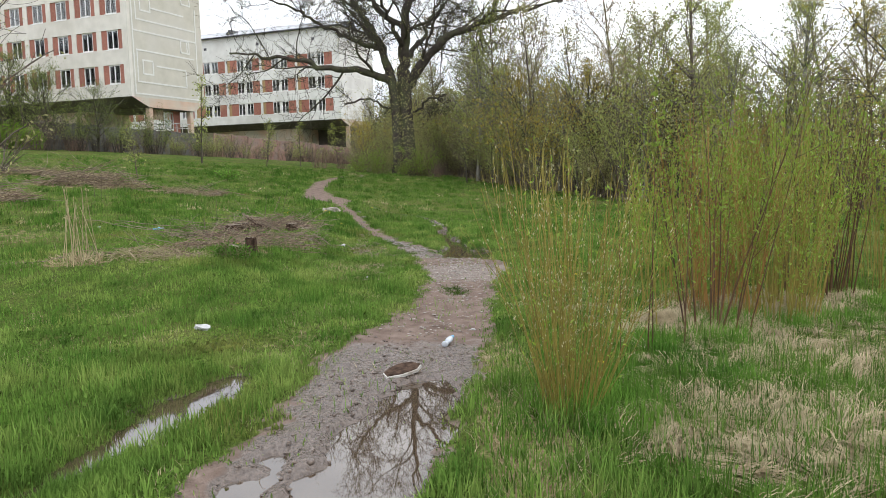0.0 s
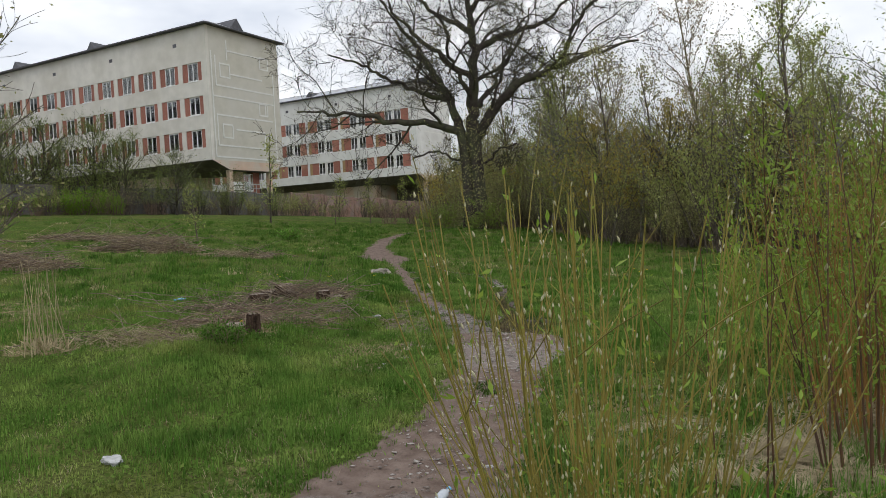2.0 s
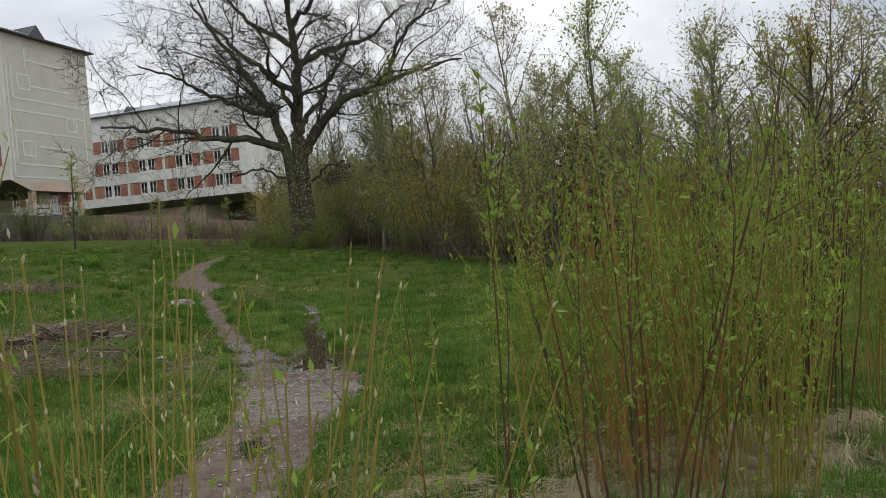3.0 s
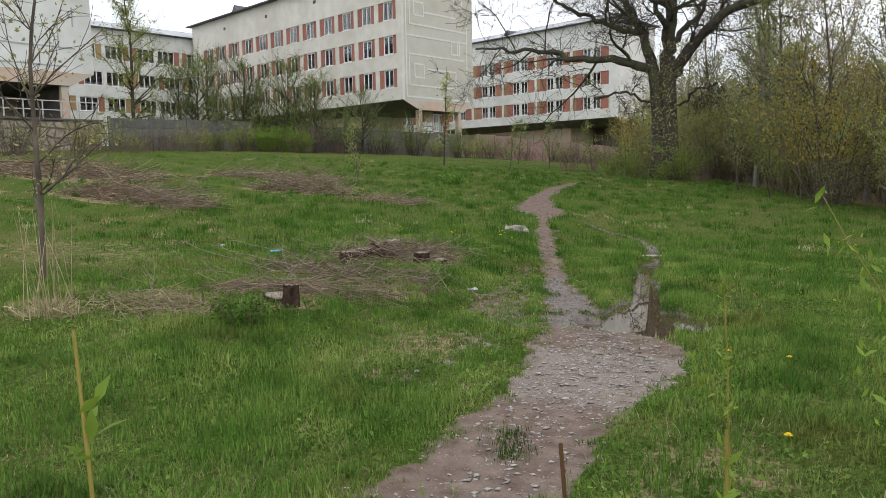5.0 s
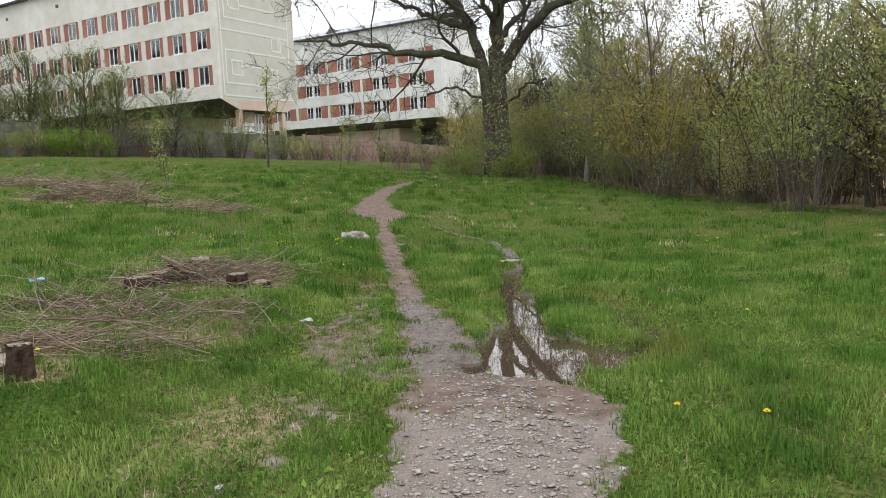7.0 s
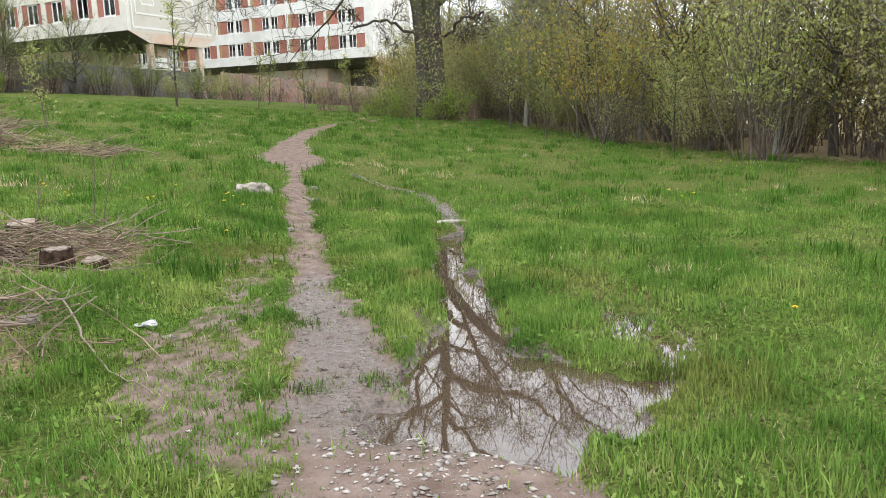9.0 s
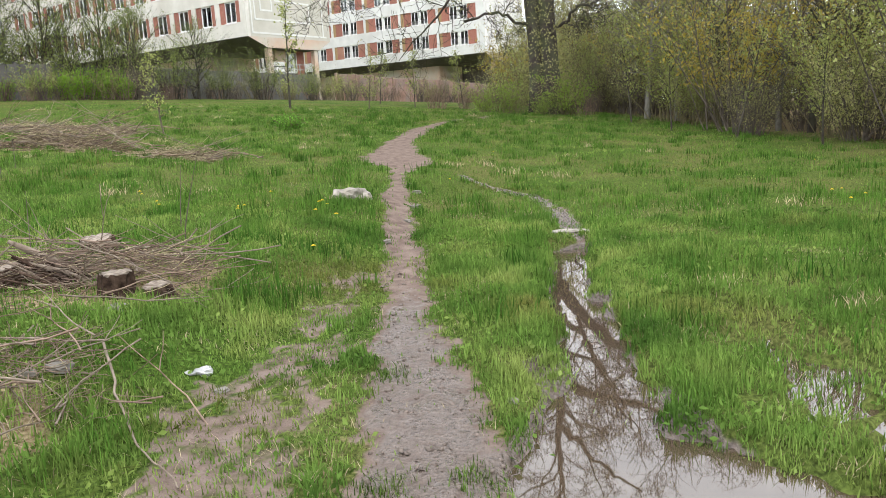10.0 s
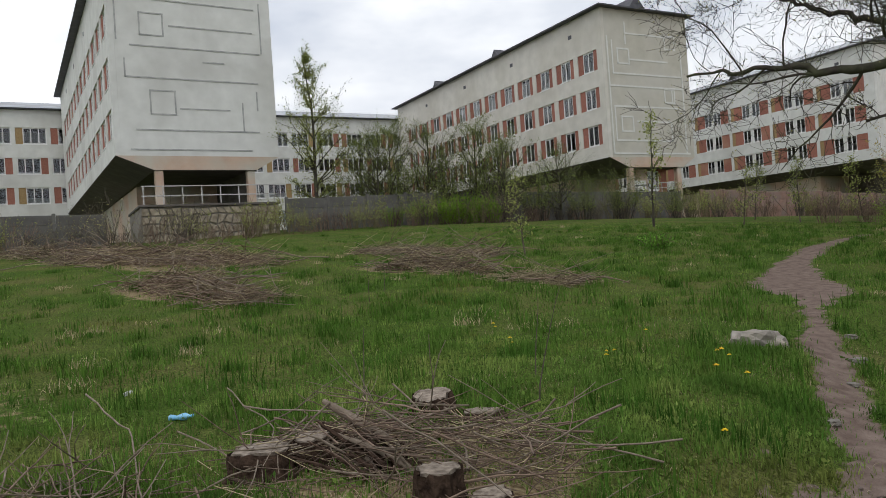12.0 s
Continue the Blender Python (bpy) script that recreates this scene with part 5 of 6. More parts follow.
    rise = np.clip((.03 + .3 * rng.rand(n) ** 2.5)[k] + rng.normal(size=m) * .07, .0, .8)
    z = height(x, y) + .015 + .06 * rng.rand(n)[k] * rng.rand(m)
    ca, sa, w = np.cos(a), np.sin(a), .0028
    P = np.empty((m, 5, 3))
    for c, (along, side, up) in enumerate(((0, -1, 0), (0, 1, 0), (.55, -.8, .75), (.55, .8, .75), (1, 0, .5))):
        P[:, c] = np.stack([x + ca * L * along - sa * w * side, y + sa * L * along + ca * w * side, z + L * rise * up], 1)
    P = P[tr < .35]
    o = (np.arange(len(P)) * 5)[:, None]
    tagged(new("straw", mesh_np("straw", P.reshape(-1, 3), np.concatenate([o + [[0, 1, 3]], o + [[0, 3, 2]], o + [[2, 3, 4]]], 0), STRAW)), "matted dry straw below the willows", "straw", kind="stuff")
    n = 1800
    cx, cy = 1.2 + rng.normal(size=n) * 1.0, 4.2 + rng.normal(size=n) * 1.0
    k = np.repeat(np.arange(n), 14)
    x, y = cx[k] + rng.normal(size=len(k)) * .04, cy[k] + rng.normal(size=len(k)) * .04
    tr, wa, we = masks(x, y)
    ok = tr < .2
    blades("long_grass", x[ok], y[ok], (.07 + .15 * rng.rand(n))[k][ok], .005, rng, LUSH, "green grass growing through the straw", "grass", .7)


grow_grass()


# ---- trees and brush along the fence ----
def fence_growth():
    rng = np.random.RandomState(91)
    fruit = [thin_tree("fruit_tree", 71, 6.2, .11, OAK_BARK, LEAF_F, 4200, .09, "old fruit tree in young leaf before the fence", .22, .6, 34),
             thin_tree("fruit_tree", 72, 5.8, .12, OAK_BARK, LEAF_F, 2600, .09, "dark-stemmed fruit tree in young leaf before the fence", .18, .6, 34)]
    places = [(-37.6, 47.2), (-36.2, 48.6), (-34.6, 50.2), (-33.2, 51.2), (-31.8, 52.4), (-30.4, 53.6), (-27.2, 55.6), (-29.0, 51.6), (-35.4, 46.8)]
    scatter(fruit, places, rng, .85, 1.15, "fruit trees along the fence")
    bright = bush("green_bush", 73, 1.7, 26, 1.3, OLIVE, LEAF_B, 3600, .09, .45, label="low bright green bush before the fence", bare_low=.05, twigs=7)
    for k, (x, y, s) in enumerate([(-32.2, 47.2, 1.0), (-31.0, 48.2, 1.15), (-29.8, 49.3, 1.2), (-28.8, 50.0, .9), (-33.5, 46.0, .8)]):
        plant(bright, x, y, k * 70, s, first=not k)
    brush = [bush("dead_brush", 74, 1.7, 26, 1.5, BRUSH, LEAF_O, 0, .06, .3, label="russet leafless brush along the fence", twigs=6),
             bush("dead_brush", 75, 2.2, 22, 1.4, TWIG, LEAF_O, 260, .06, .3, label="grey leafless brush along the fence", twigs=7),
             bush("leafing_brush", 76, 2.0, 20, 1.4, OLIVE, LEAF_G, 700, .07, .3, label="thin brush in first leaf along the fence", twigs=7)]
    places = []
    for a, b, count in ((F0, F1, 44), (F1, F2, 54), (LC - U * 22 - V * 5.5, LC + U * 9 - V * 6, 40)):
        for k in range(count):
            p = a + (b - a) * ((k + rng.rand()) / count) - V * (1.0 + 3.0 * rng.rand())
            places.append((p.x, p.y))
    for x, y in ((-4.6, 43.4), (-2.6, 43.8), (-5.4, 45.5), (-1.6, 43.0), (-9.0, 46.5), (-7.6, 47.5)):
        places.append((x, y))
    scatter(brush, places, rng, .6, 1.3, "brush along the fence")
    elder = bush("elder_shrub", 84, 3.6, 26, 1.8, OAK_BARK, LEAF_F, 2800, .09, .3, label="dark-stemmed shrub in young leaf before the fence", twigs=9, bare_low=.2)
    for k, (x, y, sc) in enumerate([(-37.0, 46.4, 1.1), (-35.0, 48.4, 1.3), (-33.6, 49.8, 1.2), (-32.2, 51.0, 1.35), (-30.8, 52.2, 1.25), (-28.2, 54.4, 1.1), (-26.0, 56.6, .9), (-38.6, 45.6, .8), (-24.2, 58.8, 1.0), (-21.0, 60.0, .7)]):
        plant(elder, x, y, k * 64, sc, first=not k)
    birch = thin_tree("birch_tree", 77, 12.5, .16, OAK_BARK, LEAF_G, 12000, .11, "tall slender birch in young leaf beside the wing", .15, .27, 46)
    plant(birch, -39.9, 45.2, first=True)
    maple = thin_tree("maple_sapling", 78, 5.4, .06, OAK_BARK, LEAF_G, 420, .13, "young maple sapling with a straight dark stem", .3, .13, 20)
    plant(maple, -15.4, 43.6, first=True)
    apple = thin_tree("leafing_sapling", 79, 2.6, .03, TWIG, LEAF_G, 420, .08, "small sapling with yellow-green leaves on the meadow", .25, .28, 16)
    plant(apple, -13.7, 30.6, first=True)
    for x, y, s in ((-11.8, 44.5, 1.0), (-10.4, 48, 1.2), (-13.6, 52, 1.2), (-8.2, 50, 1.2)):
        plant(apple, x, y, x * 40, s)
    wild = thin_tree("wild_pear_tree", 80, 5.2, .05, TWIG, LEAF_O, 500, .07, "thin leafless wild pear on the meadow", .22, .3, 24)
    plant(wild, -8.4, 11.9, first=True)
    side = thin_tree("plum_tree", 81, 5.6, .12, TWIG, LEAF_O, 900, .06, "spreading bare plum tree beside the meadow", .45, .85, 18)
    plant(side, -8.7, 9.5, first=True)


fence_growth()


# ---- cut stumps, brush heaps, litter ----
def stump(x, y, radius, tall, seed, label, tilt=0):
    rng = np.random.RandomState(seed)
    ob = new("tree_stump")
    ob.matrix_world = pose(x, y, ground_z(x, y) - .05, tilt, tilt * .6, rng.rand() * 360)
    bm = bmesh.new()
    rings, n = [], 30
    wob = 1 + .09 * np.sin(np.arange(n) * 6.2832 / n * 3 + rng.rand() * 6) + .07 * rng.normal(size=n)
    rim = tall * (1 + .025 * rng.normal(size=n))
    for z, f in ((0, 1.5), (.15, 1.2), (.45, 1.05), (.8, 1.0), (1.0, .95)):
        rings.append([bm.verts.new((radius * f * (wob[k] + .04 * rng.normal()) * math.cos(k * 6.2832 / n), radius * f * (wob[k] + .04 * rng.normal()) * math.sin(k * 6.2832 / n), z * rim[k])) for k in range(n)])
    for a, b in zip(rings, rings[1:]):
        for k in range(n):
            bm.faces.new((a[k], a[(k + 1) % n], b[(k + 1) % n], b[k]))
    part("bark", bm, STUMP_BARK, ob)
    bm = bmesh.new()
    top = [bm.verts.new((radius * .88 * wob[k] * math.cos(k * 6.2832 / n), radius * .88 * wob[k] * math.sin(k * 6.2832 / n), tall + .006 + .004 * rng.normal())) for k in range(n)]
    low = [bm.verts.new((v.co.x, v.co.y, tall - .08)) for v in top]
    bm.faces.new(top)
    for k in range(n):
        bm.faces.new((low[k], low[(k + 1) % n], top[(k + 1) % n], top[k]))
    part("cut_face", bm, CUT, ob, "weathered sawn wood")
    return tagged(ob, label, "stump", "cut stumps")


for x, y, r, t, k, label, tilt in [(-3.8, 11.17, .08, .28, 1, "tall narrow cut stump with dark bark", 4), (-3.97, 14.95, .12, .21, 2, "cut stump with a pale sawn top", 0),
                                   (-4.72, 16.3, .15, .13, 3, "low cut stump with a pale top", 3), (-5.1, 16.24, .15, .22, 4, "dark ragged stump among brush", 8),
                                   (-5.13, 14.77, .17, .19, 5, "broad low stump with bark", 0), (-5.02, 15.08, .13, .22, 6, "small round stump beside a broad one", 5),
                                   (-4.15, 11.38, .13, .14, 7, "broken rotten stump beside a tall one", 10), (-3.72, 15.05, .1, .12, 8, "small stub of a cut root", 6)]:
    stump(x, y, r, t, k, label, tilt)


def stick_meshes():
    out = []
    for k in range(6):
        rng = np.random.RandomState(200 + k)
        t = Tubes()
        L = .5 + .25 * k
        pts = wander(rng, (-L / 2, 0, 0), (1, .1, .03), L, 7, .1)
        t.add(pts, np.linspace(.009, .003, 8), 5)
        if k > 2:
            t.add(wander(rng, pts[4], (1, .7, .2), L * .3, 4, .1), np.linspace(.006, .003, 5), 4)
        out.append(t.mesh("stick", WOOD if k % 2 else BRUSH))
    return out


STICKS = stick_meshes()


def heap(x, y, length, width, tall, turn, sticks, fine, seed, label, scale=1.0, mat=BRUSH, stand=.09):
    """A heap of cut brushwood."""
    rng = np.random.RandomState(seed)
    ob = new("brush_heap")
    ob.matrix_world = pose(x, y, ground_z(x, y), 0, 0, turn)
    ca, sa = math.cos(radians(turn)), math.sin(radians(turn))

    def spot():
        u, v = rng.uniform(-1, 1), rng.normal() * .45
        px, py = u * length / 2, v * width / 2
        z = float(land(x + px * ca - py * sa, y + px * sa + py * ca) - land(x, y))
        return px, py, z + .6 * tall * (1 - u * u * .8) * math.exp(-v * v * 2.0) * (.25 + .75 * rng.rand())

    for _ in range(sticks):
        px, py, z = spot()
        s = shared("stick", STICKS[rng.randint(6)], ob, (px, py, z + .02), 0, (scale,) * 3)
        s.rotation_euler = (rng.rand() * 6, rng.normal() * stand, rng.normal() * .5 + (3.14 if rng.rand() < .5 else 0) + (rng.normal() if rng.rand() < .3 else 0))
    for name, count, m in (("tangle", int(fine * .7), mat), ("stalk_tangle", int(fine * (.6 if scale > 1 else .22)), STRAW)):
        t = Tubes()
        for _ in range(count):
            px, py, z = spot()
            a = rng.normal() * .6
            w = np.array([math.cos(a), math.sin(a), rng.normal() * .18])
            L = (.25 + .6 * rng.rand()) * scale
            t.add(wander(rng, np.array([px, py, z + .015]) - w * L / 2, w, L, 4, .14), np.linspace(.005, .002, 5) * scale, 3)
        tagged(new(name, t.mesh(name, m)), kind="stuff").parent = ob
    return tagged(ob, label, "brushwood", "heaps of cut brush")


heap(-15.3, 20.7, 5.6, 1.5, .75, -10, 90, 900, 1, "long heap of cut grey-brown brushwood on the meadow", 1.5)
heap(-23.5, 24.6, 9.0, 2.4, .9, 12, 110, 900, 2, "wide heap of dry reeds and brushwood below the terrace", 2.0)
heap(-31.0, 24.5, 8.0, 2.2, .9, 8, 70, 500, 3, "far heap of brushwood beneath the concrete wall", 2.0)
heap(-13.6, 26.2, 3.4, 1.2, .75, -6, 60, 500, 4, "small heap of rusty dry brushwood", 1.5)
heap(-9.6, 25.0, 2.4, 1.1, .18, -10, 25, 300, 5, "flattened dry straw and twigs on the grass", 1.4, STRAW)
heap(-4.55, 15.35, 1.9, 1.7, .42, 20, 110, 560, 6, "tangle of cut roots and twigs round the stumps", .72, BRUSH, .3)
heap(-4.9, 13.6, 2.8, 1.4, .2, -20, 100, 420, 7, "scattered cut branches lying in the grass", .75, BRUSH)
heap(-4.2, 12.0, 1.9, .9, .16, 10, 70, 360, 8, "twigs and wood chips round a stump", .8, BRUSH)
heap(-5.2, 10.7, 1.7, 1.3, .1, -30, 25, 500, 9, "dry stalks and litter beside a bush", .8, STRAW)
heap(-3.35, 13.6, 1.1, .8, .12, -40, 34, 150, 10, "dry twigs and chips beside the bare track", .6, BRUSH)
heap(-17.5, 30.5, 6.0, 1.6, .3, 5, 50, 420, 11, "dry brushwood heap on the far meadow", 1.8)


def splintered_root():
    ob = new("splintered_trunk")
    ob.matrix_world = pose(-4.5, 15.3, ground_z(-4.5, 15.3), 0, 0, 0)
    rng = np.random.RandomState(14)
    for k in range(44):
        t = Tubes()
        a = 3.5 + rng.normal() * .38
        w = (math.cos(a), math.sin(a), .5 + .3 * rng.rand())
        L = .2 + .42 * rng.rand() ** 1.5
        at = (rng.normal() * .1, rng.normal() * .13, -.04)
        t.add(wander(rng, at, w, L, 4, .05), np.array([.024, .025, .022, .017, .006]) * (.3 + .8 * rng.rand() ** 2), 5)
        new("splinter", t.mesh("splinter", WOOD if k % 3 == 0 else STUMP_BARK)).parent = ob
    for k in range(2):
        t = Tubes()
        t.add(wander(rng, (.05 - k * .12, -.06 + k * .2, -.03), (-.86, -.4, .52 + .2 * k), .58 + .1 * k, 6, .03), np.array([.04, .038, .036, .034, .03, .026, .016]), 7)
        new("splinter", t.mesh("splinter", WOOD if k else STUMP_BARK)).parent = ob
    return tagged(ob, "splintered trunk base fanning out of the ground", "stump")


splintered_root()


def long_branch(pts, radius, label, mat=WOOD):
    t = Tubes()
    p = np.array([(x, y, ground_z(x, y) + z) for x, y, z in pts])
    k = np.linspace(0, len(p) - 1, 14)
    line = np.stack([np.interp(k, np.arange(len(p)), p[:, i]) for i in range(3)], 1)
    line[1:-1] += np.random.RandomState(len(p) + int(radius * 1e4)).normal(size=(12, 3)) * .012
    t.add(line, np.linspace(radius, radius * .45, 14), 6)
    ob = new("fallen_branch", t.mesh("fallen_branch", mat))
    return tagged(ob, label, "branch", "branches lying in the grass")


long_branch([(-7.6, 14.9, .22), (-6.3, 14.6, .15), (-4.8, 13.9, .05)], 0.008, "long cut branch propped over the grass")
long_branch([(-7.6, 13.6, .35), (-5.6, 13.0, .15), (-4.4, 12.6, .06)], 0.007, "thin cut branch lying in the grass")
long_branch([(-6.7, 15.6, .2), (-5.6, 15.2, .12), (-4.9, 14.6, .05)], 0.006, "slender branch over the brush")
long_branch([(-4.6, 12.9, .06), (-3.9, 13.3, .03), (-3.2, 13.7, .03)], 0.010, "grey branch lying near the track")
long_branch([(-3.3, 13.9, .1), (-2.75, 13.3, .03), (-2.2, 12.85, .02)], 0.008, "dry stick lying by the bare track")
long_branch([(-7.2, 14.0, .25), (-6.0, 13.6, .18), (-4.5, 13.2, .06)], 0.007, "bent branch arching over the grass")
long_branch([(-14.5, 20.3, .35), (-12.6, 20.9, .5)], 0.021, "pale peeled log lying on a brush heap")


def chunk(name, x, y, size, seed, mat, label, category, sink=.3, rough=.16):
    bm = bmesh.new()
    bmesh.ops.create_icosphere(bm, subdivisions=3, radius=1.0)
    for v in bm.verts:
        n = v.co.copy()
        f = 1 + rough * noise.noise(n * 1.7 + Vector((seed, 0, 0))) * 2 + rough * .6 * noise.noise(n * 4.5 + Vector((0, seed, 0)))
        c = Vector((max(-.8, min(.8, n.x)), max(-.78, min(.78, n.y)), max(-.7, min(.7, n.z)))) * f
        v.co = Vector((c.x * size[0], c.y * size[1], c.z * size[2]))
    ob = part(name, bm, mat)
    ob.matrix_world = pose(x, y, ground_z(x, y) + size[2] * (1 - sink) * .6, 0, 0, seed * 47)
    return tagged(ob, label, category)


chunk("concrete_chunk", -3.92, 19.8, (.25, .16, .14), 4, ROCK, "pale broken concrete chunk in the grass", "rock", .3, .3)
chunk("stone_slab", -.95, 18.75, (.26, .1, .035), 4, ROCK, "flat pale stone at the head of the puddle", "rock", .2)
chunk("flat_stone", -.66, 12.95, (.11, .07, .02), 3, MORTAR, "flat grey stone breaking the puddle's surface", "rock", -.4)
for k, (x, y, s) in enumerate([(-3.1, 20.0, .12), (-2.88, 17.95, .08), (-1.0, 13.9, .05), (-.3, 12.5, .05), (-2.6, 13.9, .06), (-1.45, 12.6, .04), (-3.0, 19.2, .08), (-3.35, 21.0, .1), (-4.57, 14.25, .16), (-3.74, 14.58, .11), (-3.39, 13.64, .11), (-3.46, 13.5, .08), (-3.7, 13.45, .06)]):
    chunk("stone", x, y, (s * .8, s * .6, s * .3), 5 + k, MORTAR, "small pale stone beside the path", "rock", .3)["group"] = "stones about the path"


def gravel():
    rng = np.random.RandomState(8)
    n = 6200
    y = 6.5 + 6.0 * rng.rand(n)
    y[:4200] = 10.9 + rng.normal(size=4200) * .95
    t = np.array(TRACK)
    x = np.interp(y, t[:, 1], t[:, 0]) + rng.normal(size=n) * .34
    tr, wa, we = masks(x, y)
    ok = (tr > .35) & (wa < .5) & (y < 12.5)
    x, y = x[ok], y[ok]
    z = height(x, y)
    r = .004 + .017 * rng.rand(len(x)) ** 3.2
    d = rng.normal(size=(len(x), 6, 3)) * .25
    base = np.array([(1, 0, 0), (0, 1, 0), (-1, 0, 0), (0, -1, 0), (0, 0, .5), (0, 0, -.5)])
    long = 1 + .8 * rng.rand(len(x), 1, 1) * np.array([1, .2, 0])
    turn = rng.rand(len(x)) * 6.2832
    q = (base[None] + d) * long * np.array([1, 1, .45]) * r[:, None, None]
    ca, sa = np.cos(turn)[:, None], np.sin(turn)[:, None]
    q = np.stack([q[..., 0] * ca - q[..., 1] * sa, q[..., 0] * sa + q[..., 1] * ca, q[..., 2]], -1)
    v = np.stack([x, y, z + r * .08], 1)[:, None, :] + q
    f = np.array([(0, 1, 4), (1, 2, 4), (2, 3, 4), (3, 0, 4), (1, 0, 5), (2, 1, 5), (3, 2, 5), (0, 3, 5)])
    faces = (np.arange(len(x)) * 6)[:, None, None] + f[None]
    tagged(new("gravel", mesh_np("gravel", v.reshape(-1, 3), faces.reshape(-1, 3), PEBBLE)), "pale gravel trodden into the footpath", "gravel", kind="stuff")


gravel()


def mud_lumps():
    """Trodden clods along the wet stretch of the path."""
    rng = np.random.RandomState(9)
    n = 1500
    y = np.concatenate([2.5 + 4.5 * rng.rand(900), 11.8 + 5 * rng.rand(600)])
    t = np.array(TRACK)
    x = np.interp(y, t[:, 1], t[:, 0]) + rng.normal(size=n) * .33
    tr, wa, we = masks(x, y)
    ok = (tr > .5) & (wa < .6)
    x, y = x[ok], y[ok]
    z = height(x, y)
    r = .006 + .015 * rng.rand(len(x)) ** 2
    d = rng.normal(size=(len(x), 6, 3)) * .28
    base = np.array([(1.2, 0, 0), (0, 1.2, 0), (-1.2, 0, 0), (0, -1.2, 0), (0, 0, .5), (0, 0, -.6)])
    v = np.stack([x, y, z], 1)[:, None, :] + (base[None] + d) * r[:, None, None]
    f = np.array([(0, 1, 4), (1, 2, 4), (2, 3, 4), (3, 0, 4), (1, 0, 5), (2, 1, 5), (3, 2, 5), (0, 3, 5)])
    faces = (np.arange(len(x)) * 6)[:, None, None] + f[None]
    tagged(new("mud_clods", mesh_np("mud_clods", v.reshape(-1, 3), faces.reshape(-1, 3), MUD, True)), "wet trodden mud clods on the path", "mud", kind="stuff")


MUD = material("wet_mud", [(0.10, 0.075, 0.06), (0.19, 0.15, 0.125)], 0.45, 30, bump=.4, vary=.2)
mud_lumps()


def board():
    bm = bmesh.new()
    rng = random.Random(3)
    pts = [(-.2, -.1), (-.06, -.13), (.12, -.1), (.2, -.02), (.15, .08), (.02, .12), (-.1, .07), (-.19, .0)]
    low = [bm.verts.new((a, b, 0)) for a, b in pts]
    top = [bm.verts.new((a * .98, b * .97, .024)) for a, b in pts]
    bm.faces.new(top)
    bm.faces.new(low[::-1])
    for k in range(len(pts)):
        bm.faces.new((low[k], low[(k + 1) % len(pts)], top[(k + 1) % len(pts)], top[k]))
    ob = part("broken_slab", bm, BOARD)
    bm = bmesh.new()
    low = [bm.verts.new((a * .94 + .004, b * .88 + .006, .022)) for a, b in pts]
    top = [bm.verts.new((a * .92 + .004, b * .86 + .006, .03 + .004 * rng.random())) for a, b in pts]
    bm.faces.new(top)
    for k in range(len(pts)):
        bm.faces.new((low[k], low[(k + 1) % len(pts)], top[(k + 1) % len(pts)], top[k]))
    part("covering", bm, STUMP_BARK, ob, "dark muddy covering")
    ob.matrix_world = pose(-1.08, 5.22, ground_z(-1.08, 5.22) + .012, 7, -5, 30) @ Matrix.Scale(.82, 4)
    return tagged(ob, "muddy broken slab lying at the puddle's rim", "slab")


board()


def lathe(profile, n=12):
    bm = bmesh.new()
    rings = [[bm.verts.new((z, r * math.cos(k * 6.2832 / n), r * math.sin(k * 6.2832 / n))) for k in range(n)] for z, r in profile]
    for a, b in zip(rings, rings[1:]):
        for k in range(n):
            bm.faces.new((a[k], a[(k + 1) % n], b[(k + 1) % n], b[k]))
    bm.faces.new(rings[0][::-1])
    bm.faces.new(rings[-1])
    return bm


def bottle(x, y, turn, mat, scale, label):
    ob = new("plastic_bottle")
    ob.matrix_world = pose(x, y, ground_z(x, y) + .028 * scale, 0, -6, turn) @ Matrix.Scale(scale, 4)
    bm = lathe([(-.1, .024), (-.095, .031), (-.05, .032), (-.02, .026), (.0, .032), (.05, .03), (.075, .02), (.095, .012), (.105, .012)])
    for v in bm.verts:
        v.co.z *= .8 + .25 * math.sin(v.co.x * 40)
    b = part("body", bm, mat, ob)
    b.data.polygons.foreach_set("use_smooth", np.ones(len(b.data.polygons), bool))
    part("cap", lathe([(.106, .0145), (.122, .0145)]), BLUE, ob, "blue cap")
    return tagged(ob, label, "bottle")


bottle(-.73, 6.05, 70, PLASTIC, .95, "crushed clear plastic bottle on the muddy path")
bottle(-6.9, 15.3, 20, BLUE, 1.0, "light blue plastic bottle in the grass")


def crumpled(x, y, size, seed, label):
    ob = chunk("paper_litter", x, y, (size, size * .6, size * .35), seed, PAPER, label, "litter", .2, .4)
    ob["group"] = "litter in the grass"


for k, (x, y, s, label) in enumerate([(-3.1, 6.75, .09, "white crumpled plastic litter in wet grass"), (-2.8, 14.05, .07, "white crumpled paper beside the track"), (-3.72, 14.7, .04, "pale rag of plastic near a stump"),
                                      (-8.3, 15.6, .06, "white scrap of litter in the grass"), (-.5, 6.7, .03, "small pale scrap on the path"), (-4.0, 13.4, .06, "greyish flat litter in the twigs"),
                                      (-1.9, 10.2, .03, "tiny white scrap in the grass")]):
    crumpled(x, y, s, 30 + k, label)


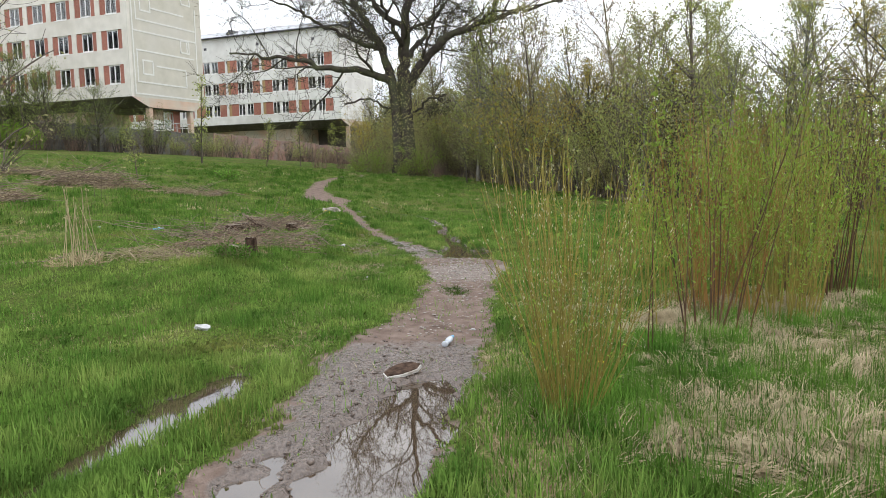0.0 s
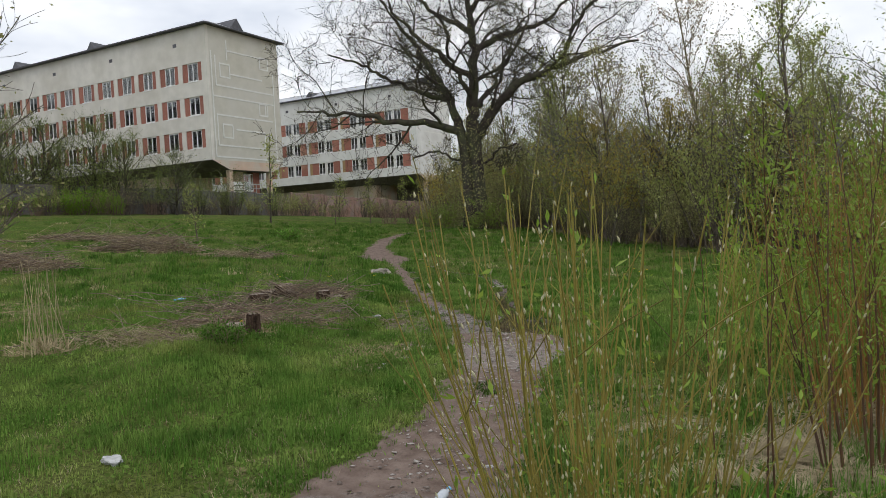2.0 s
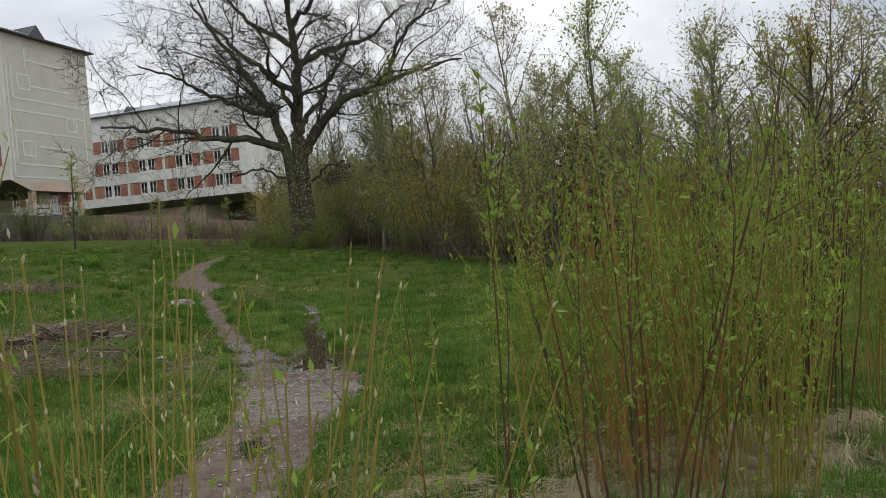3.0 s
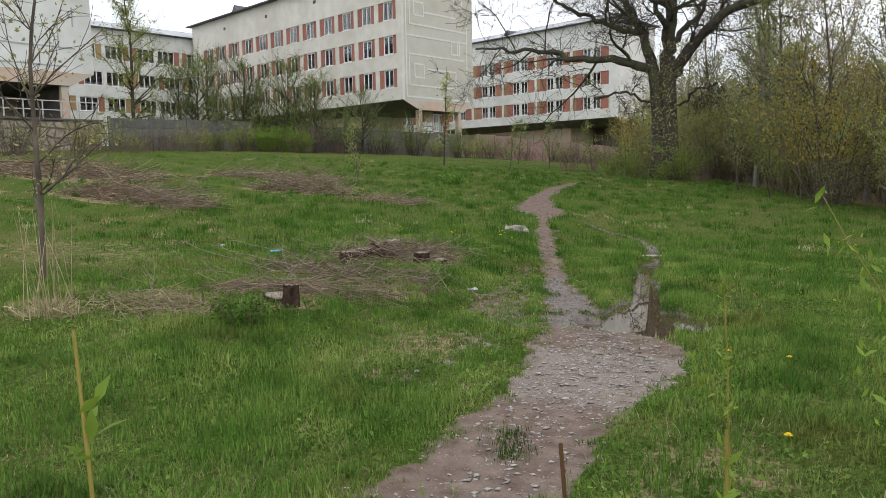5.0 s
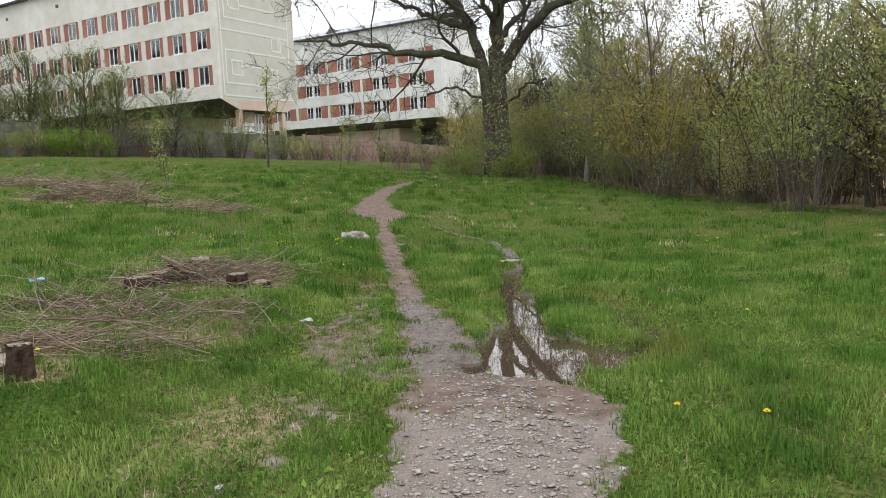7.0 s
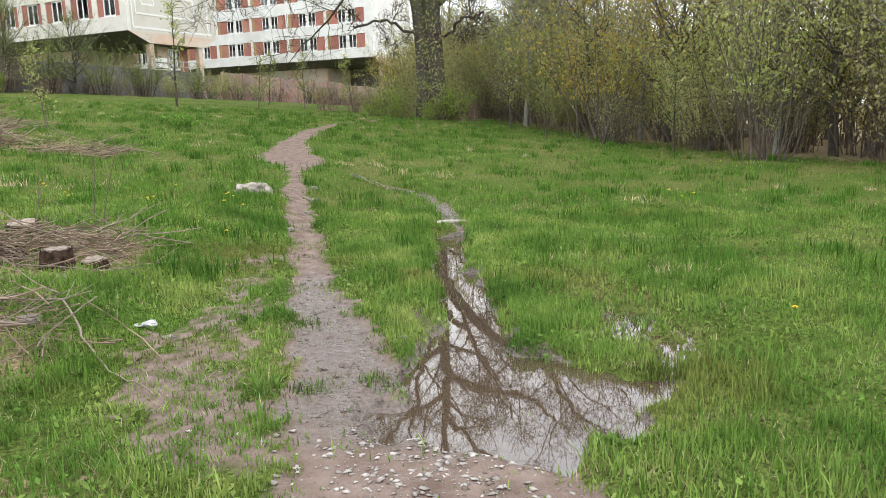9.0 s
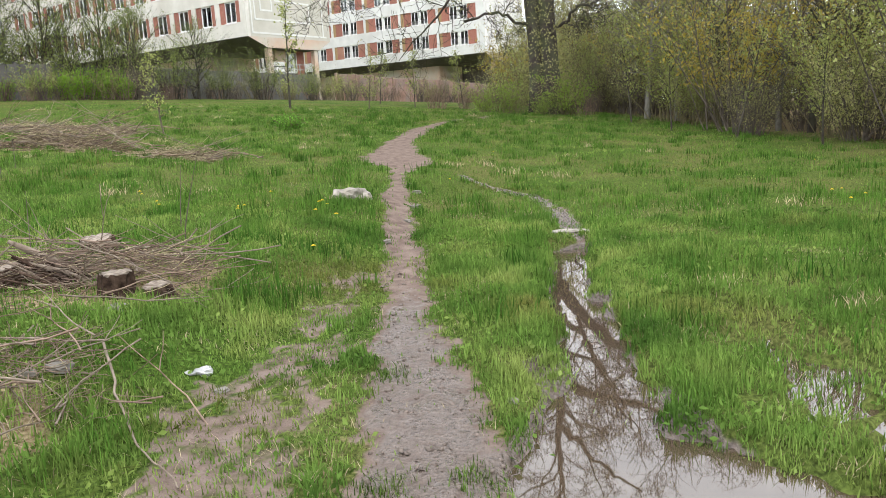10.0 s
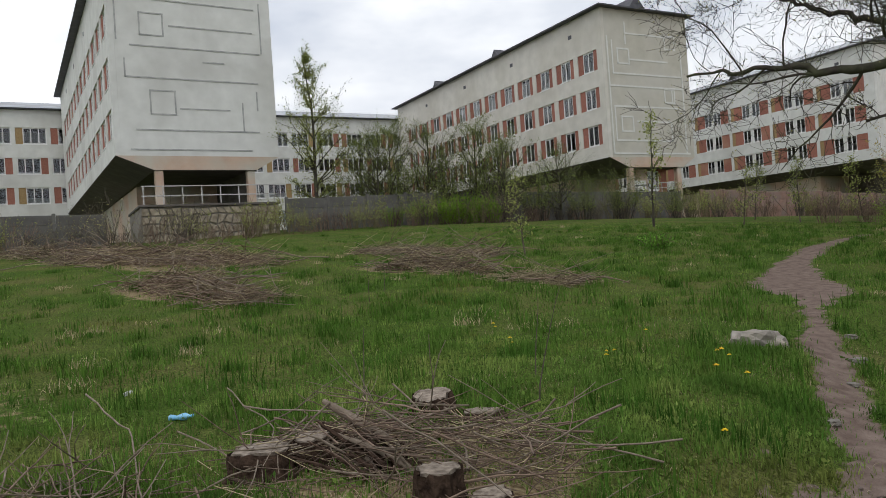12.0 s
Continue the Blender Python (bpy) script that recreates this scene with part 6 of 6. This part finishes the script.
def dandelions():
    bm = bmesh.new()
    rng = random.Random(2)
    for ring, (r, n, z) in enumerate(((.022, 14, .0), (.015, 10, .006), (.008, 7, .01))):
        for k in range(n):
            a = k * 6.2832 / n + ring * .2
            w = .0035
            p = [(r * .2 * math.cos(a), r * .2 * math.sin(a), z), (r * .7 * math.cos(a) - w * math.sin(a), r * .7 * math.sin(a) + w * math.cos(a), z + .003), (r * math.cos(a), r * math.sin(a), z + .002), (r * .7 * math.cos(a) + w * math.sin(a), r * .7 * math.sin(a) - w * math.cos(a), z + .003)]
            bm.faces.new([bm.verts.new(q) for q in p])
    first = new("dandelion")
    head = part("flower_head", bm, YELLOW, first)
    head.location = (0, 0, .1)
    t = Tubes()
    t.add([(0, 0, 0), (.004, 0, .05), (0, 0, .1)], [.003, .0025, .003], 5)
    new("stalk", t.mesh("stalk", LUSH)).parent = first
    tagged(first, "yellow dandelion in flower in the grass", "flower", "dandelions on the meadow")
    places = [(.53, 11.31), (.99, 11.1), (2.3, 21.0), (2.5, 21.3), (2.33, 20.3), (2.55, 20.5), (3.3, 26), (-3.22, 16.75), (-6.2, 18.8), (-4.8, 18.3), (-4.82, 18.5), (-3.9, 18.7), (-3.8, 18.6), (-5.1, 19.8), (-7.0, 19.6),
              (-6.1, 18.7), (-3.2, 27.5), (-3.1, 22.2), (-4.9, 18.5), (-3.94, 18.7), (-3.7, 18.0), (-6.9, 19.5), (-3.5, 18.1), (.35, 4.9), (-4.0, 11.6), (-4.1, 11.5), (.9, 9.2), (1.6, 14.2)]
    for k, (x, y) in enumerate(places):
        plant(first, x, y, k * 50, 1.0 + .12 * (k % 3), first=not k)


dandelions()


def reeds():
    ob = new("dry_reeds")
    ob.matrix_world = pose(-5.9, 9.95, ground_z(-5.9, 9.95))
    rng = np.random.RandomState(17)
    for k in range(16):
        t = Tubes()
        L = .7 + .5 * rng.rand()
        t.add(wander(rng, (rng.normal() * .16, rng.normal() * .1, 0), (rng.normal() * .08, rng.normal() * .12, 1), L, 5, .03), np.linspace(.007, .003, 6), 4)
        new("stalk", t.mesh("stalk", STRAW)).parent = ob
    n = 150
    x, y = rng.normal(size=n) * .17, rng.normal(size=n) * .12
    at = np.stack([x, y, np.abs(rng.normal(size=n)) * .05], 1)
    way = np.stack([x * 4, y * 4, np.full(n, 1.1)], 1)
    tagged(new("dry_foliage", leaf_mesh("dry_foliage", at, rng, .15, STRAW, 0, 12, way)), kind="stuff").parent = ob
    return tagged(ob, "clump of dry pale reed stalks", "reeds")


reeds()
low_bush = bush("bramble_bush", 83, .42, 30, .5, OLIVE, LUSH, 700, .05, .6, label="low dark green bramble bush in the grass", radius=.006, bare_low=.02)
plant(low_bush, -3.78, 10.3, 0, .85, first=True)
plant(low_bush, -3.95, 10.5, 80, .7)
undergrowth = bush("undergrowth_shrub", 93, 2.1, 30, .9, OLIVE, LEAF_W, 1500, .085, .4, label="leafy green undergrowth at the foot of the oak", radius=.012, bare_low=.05)
plant(undergrowth, -4.9, 43.6, 0, .95, first=True)
plant(undergrowth, -2.3, 43.7, 110, 1.15)
plant(undergrowth, -3.5, 43.2, 220, .6)
plant(undergrowth, -6.2, 44.6, 300, .75)
for k, (x, y, s) in enumerate([(-4.64, 16.9, 1.0), (-5.25, 17.8, .8), (-10.9, 21.3, 1.1), (-11.7, 22.5, 1.0), (-6.0, 16.4, .7)]):
    t = Tubes()
    t.add(wander(np.random.RandomState(k), (0, 0, -.03), (.03, .02, 1), .9 * s, 6, .04), np.linspace(.007, .002, 7), 5)
    ob = new("bare_shoot", t.mesh("bare_shoot", TWIG))
    ob.matrix_world = pose(x, y, ground_z(x, y))
    tagged(ob, "single dark leafless shoot standing in the grass", "shoot", "bare shoots")
tuft = bush("nettle_tuft", 94, .5, 26, .5, OLIVE, LUSH, 900, .06, .5, label="dark green weed tuft on the slope", radius=.006, bare_low=.02)
plant(tuft, -10.9, 33.5, 0, 1.3, first=True)
sapling = thin_tree("leaning_sapling", 95, 3.4, .035, OAK_BARK, LEAF_G, 380, .075, "thin dark sapling in young leaf before the woods", .3, .22, 16)
plant(sapling, 3.0, 33.3, 0, 1.0, first=True, tilt=(0, 14))
for k, (x, y, sc, lean) in enumerate([(4.6, 30.6, .85, -6), (1.4, 36.0, .9, 5), (6.2, 28.0, .8, 8), (.2, 39.0, 1.0, -5), (8.0, 25.2, .7, 10)]):
    plant(sapling, x, y, 60 + k * 83, sc, tilt=(0, lean))
